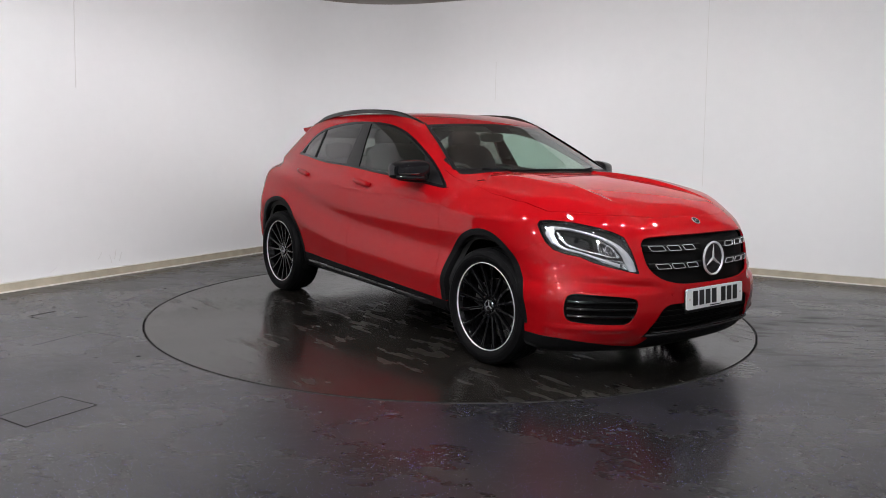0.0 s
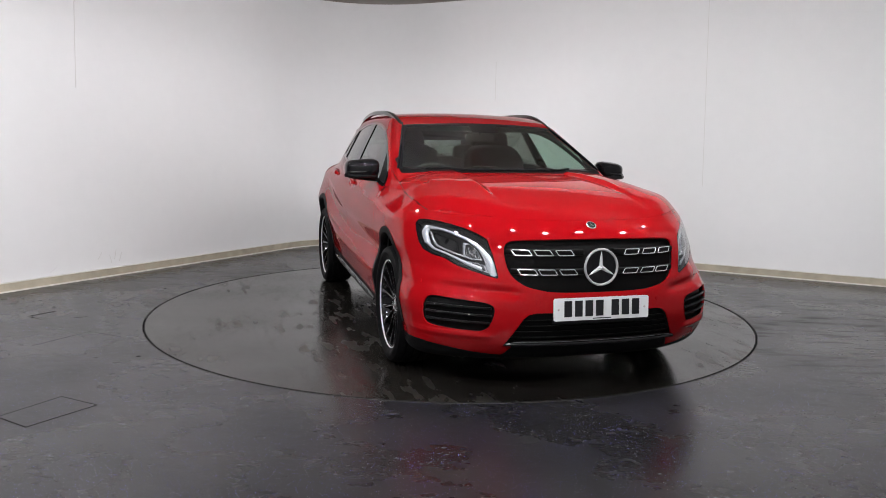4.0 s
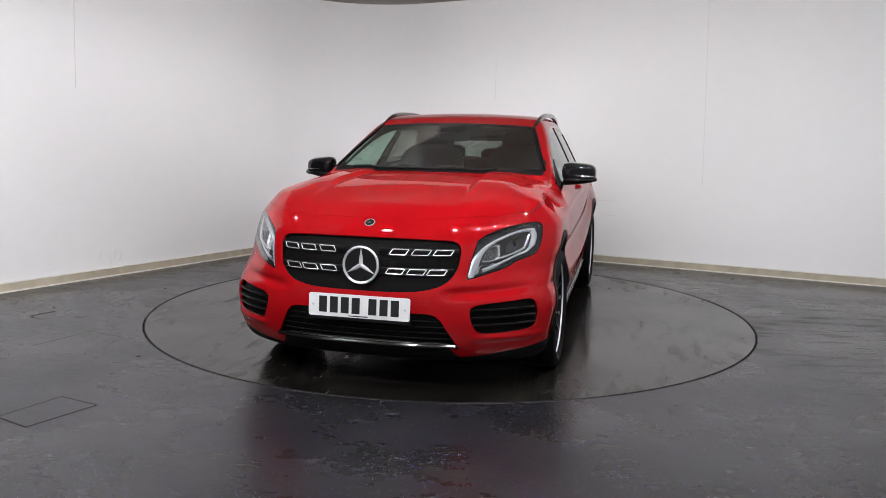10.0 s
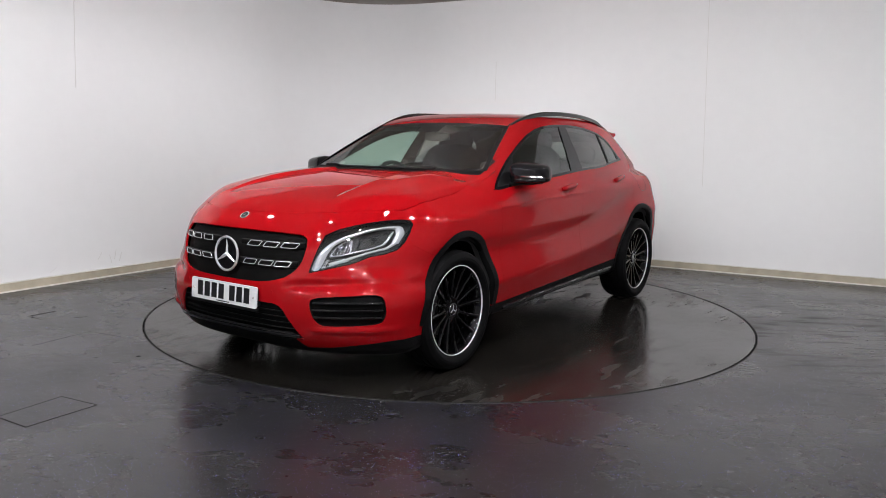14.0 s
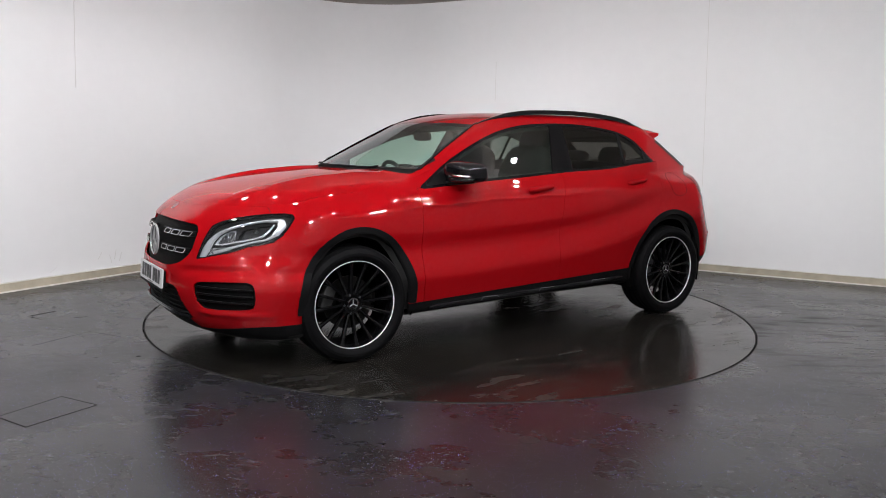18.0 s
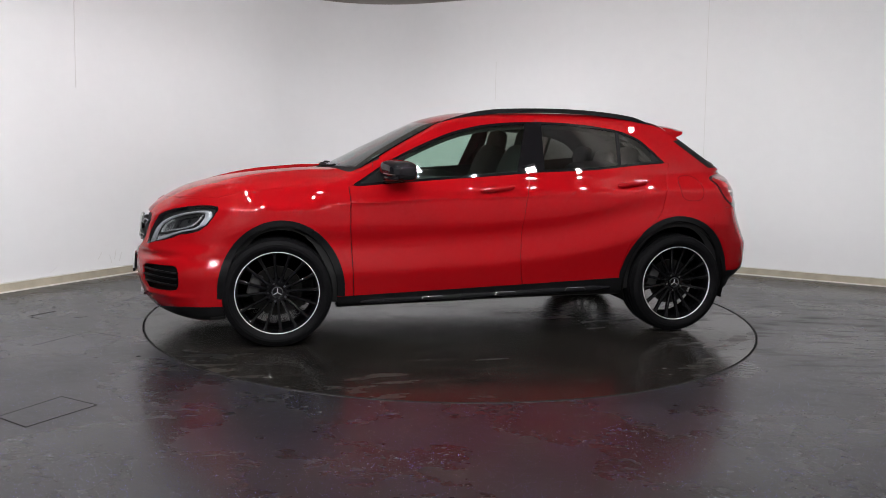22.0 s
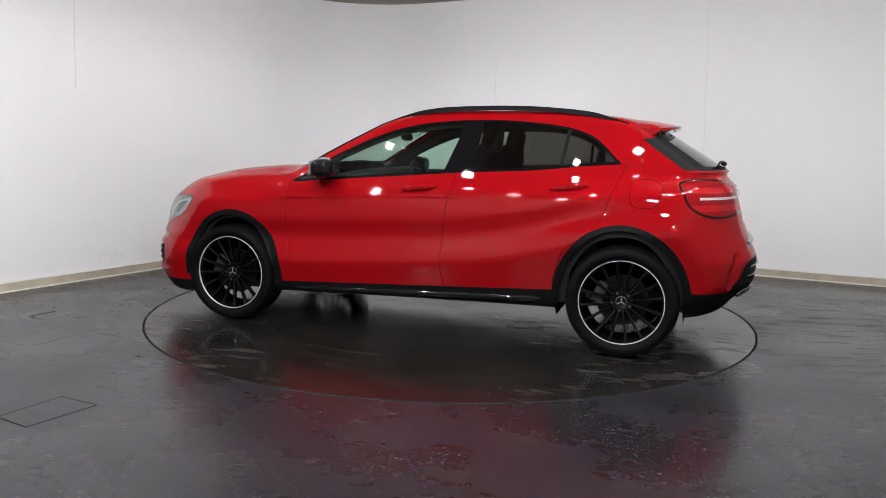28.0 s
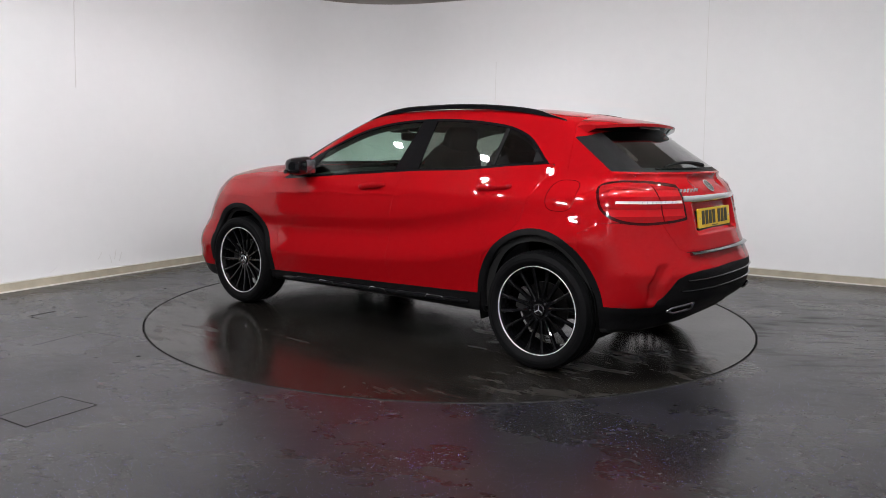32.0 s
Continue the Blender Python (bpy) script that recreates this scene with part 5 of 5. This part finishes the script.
def build_wheels():
    M = wheel_meshes()
    looks = {"tyre": RUBBER, "barrel": RIM, "rim_edge": MACHINED, "hub": RIM, "cap": GLOSSBLACK, "cap_ring": DARKCHROME, "rays": EMBLEM, "disc": DISC, "caliper": CALIPER}
    tags = {"tyre": "black rubber tyre", "rim_edge": "bright machined rim edge", "cap_ring": "chrome cap ring", "disc": "grey brake disc"}
    for x, s, roll in ((1.349, 1, 4), (-1.349, 1, 9), (1.349, -1, 15), (-1.349, -1, 2)):
        wheel = part("wheel", M["tyre"], RUBBER, car, "black multi-spoke wheel with a bright rim edge")
        wheel.matrix_basis = pose(x, s * .775, .3375, 0, 0, 0 if s > 0 else 180) @ pose(0, 0, 0, 0, roll, 0)
        for n in ("barrel", "rim_edge", "hub", "cap", "cap_ring", "rays", "disc", "caliper"):
            ob = part(n, M[n], looks[n], wheel, tags.get(n, ""))
            if n in ("rays", "caliper"):
                ob.matrix_basis = pose(0, 0, 0, 0, -roll, 0)
        for k in range(SPOKES):
            ob = part("spoke", M["spoke"], RIM, wheel)
            ob.matrix_basis = pose(0, 0, 0, 0, 360 * k / SPOKES, 0)
        for k in range(5):
            ob = part("wheel_bolt", M["bolt"], DARKCHROME, wheel)
            a = 2 * math.pi * k / 5
            ob.matrix_basis = pose(.056 * math.cos(a), .06, .056 * math.sin(a))


def soft_box(size, at, turn=(0, 0, 0), power=3.5, cuts=5):
    bm = bmesh.new()
    bmesh.ops.create_cube(bm, size=2)
    bmesh.ops.subdivide_edges(bm, edges=bm.edges, cuts=cuts, use_grid_fill=True)
    for v in bm.verts:
        p = v.co.copy()
        n = (abs(p.x) ** power + abs(p.y) ** power + abs(p.z) ** power) ** (1 / power)
        v.co = Vector([c / n * s / 2 for c, s in zip(p, size)])
    bmesh.ops.transform(bm, matrix=pose(*at, *turn), verts=bm.verts)
    return bm


def build_cabin():
    part("dashboard", from_bm(soft_box((.55, 1.36, .30), (.66, 0, .90), (0, 12, 0), 5, 7), "dashboard"), TRIM, car, "black dashboard")
    part("instrument_hood", from_bm(soft_box((.2, .36, .10), (.50, -.36, 1.03)), "hood"), TRIM, car)
    bm = soft_box((.02, .20, .11), (.50, 0, 1.06), (0, -8, 0), 8, 3)
    part("centre_screen", from_bm(bm, "screen"), GLOSSBLACK, car, "tablet-like centre screen")
    # steering wheel on the right
    m = pose(.36, -.36, .955, 0, -68, 0)
    bm = tube([(.18 * math.cos(t), .18 * math.sin(t), 0) for t in np.linspace(0, 2 * math.pi, 40, endpoint=False)], .016, 8, closed=True)
    bmesh.ops.transform(bm, matrix=m, verts=bm.verts)
    sw = part("steering_wheel", from_bm(bm, "rim"), TRIM, car, "black steering wheel")
    bm = soft_box((.13, .16, .05), (0, 0, -.01))
    for a in (0, 180, 90):
        box(bm, (.13, .035, .018), (.10 * math.cos(radians(a + 90)), .10 * math.sin(radians(a + 90)), 0), (0, 0, a + 90), .004)
    bmesh.ops.transform(bm, matrix=m, verts=bm.verts)
    part("spokes", from_bm(bm, "spokes"), TRIM, sw)
    for y in (.36, -.36):
        seat = part("front_seat", from_bm(soft_box((.52, .50, .17), (.10, y, .60), (0, -8, 0)), "cushion"), SEAT, car, "dark front seat")
        part("backrest", from_bm(soft_box((.18, .54, .72), (-.28, y, .92), (0, -18, 0), 3.8), "back"), SEAT, seat)
        part("headrest", from_bm(soft_box((.11, .30, .21), (-.40, y, 1.275), (0, -12, 0), 3.6), "headrest"), SEAT, seat)
        bm = tube([(-.385, y - .06, 1.16), (-.385, y - .06, 1.24)], .007, 6)
        part("headrest_post", from_bm(bm, "post"), SATIN, seat)
    bench = part("rear_seat", from_bm(soft_box((.48, 1.25, .18), (-.72, 0, .62), (0, -6, 0)), "bench"), SEAT, car, "dark rear bench seat")
    part("backrest", from_bm(soft_box((.16, 1.28, .56), (-1.05, 0, .88), (0, -20, 0), 4), "back"), SEAT, bench)
    for y in (.40, -.40, 0):
        part("headrest", from_bm(soft_box((.09, .25, .15), (-1.165, y, 1.19 - (.03 if y == 0 else 0)), (0, -12, 0)), "headrest"), SEAT, bench)
    mir = part("interior_mirror", from_bm(soft_box((.03, .22, .065), (.36, 0, 1.315), (0, 10, 0), 4, 4), "mirror"), TRIM, car, "black interior mirror")
    part("mirror_stalk", from_bm(tube([(.40, 0, 1.38), (.365, 0, 1.33)], .012, 6), "stalk"), TRIM, mir)
    part("cabin_floor", from_bm(soft_box((2.9, 1.5, .08), (-.2, 0, .33), (0, 0, 0), 8, 2), "floor"), VOID, car)
    for y in (.70, -.70):
        for x, w in ((.25, 1.0), (-.75, .85)):
            part("door_card", from_bm(soft_box((w, .06, .55), (x, y, .78), (0, 0, 0), 6, 3), "card"), TRIM, car, "black inner door trim")
    # sloping wiper arms at the windscreen foot
    for y0, y1 in ((.42, -.12), (-.10, -.55)):
        pts = []
        for u in np.linspace(0, 1, 8):
            y = y0 + (y1 - y0) * u
            x = 1.02 - .17 * (y / .7) ** 2
            pts.append(on_top(x, y) + Vector((0, 0, .012)))
        part("front_wiper", from_bm(tube(pts, .008, 6), "wiper"), PLASTIC, car, "black front wiper")


SILVER = mat("silver_reflector", (.80, .81, .83), .22, .75)
WHITESTRIP = mat("daylight_strip", (.72, .73, .75), .18, .45, .3)
DARKCHROME = mat("dark_chrome", (.30, .31, .33), .12, 1.0)
DARKRED = mat("dark_red_plastic", (.035, .001, .002), .12, 0, .35, spec=.2)
BRIGHTRED = mat("bright_red_lens", (.46, .006, .010), .12, 0, .35, spec=.2)
SATINBLACK = mat("satin_black", (.006, .006, .007), .16, 0, .25, spec=.35)
CALIPER = mat("grey_caliper", (.09, .09, .09), .5, .5)

build_glass()
build_headlamps()
build_tail_lamps()
build_front()
build_mirrors()
build_sides()
build_rear()
build_wheels()
build_under()
build_cabin()


def motions():
    """The turntable and the car on it turn together."""
    off = Vector((-.0255, .098, 0))
    spin, drive = [], []
    for k in range(17):
        t = SECONDS * k / 16
        deg = TURN_START + TURN_RATE * t
        m = pose(0, 0, 0, 0, 0, deg)
        spin.append((t, m))
        drive.append((t, m @ Matrix.Translation(off)))
    walk(turntable, spin)
    walk(car, drive)


motions()
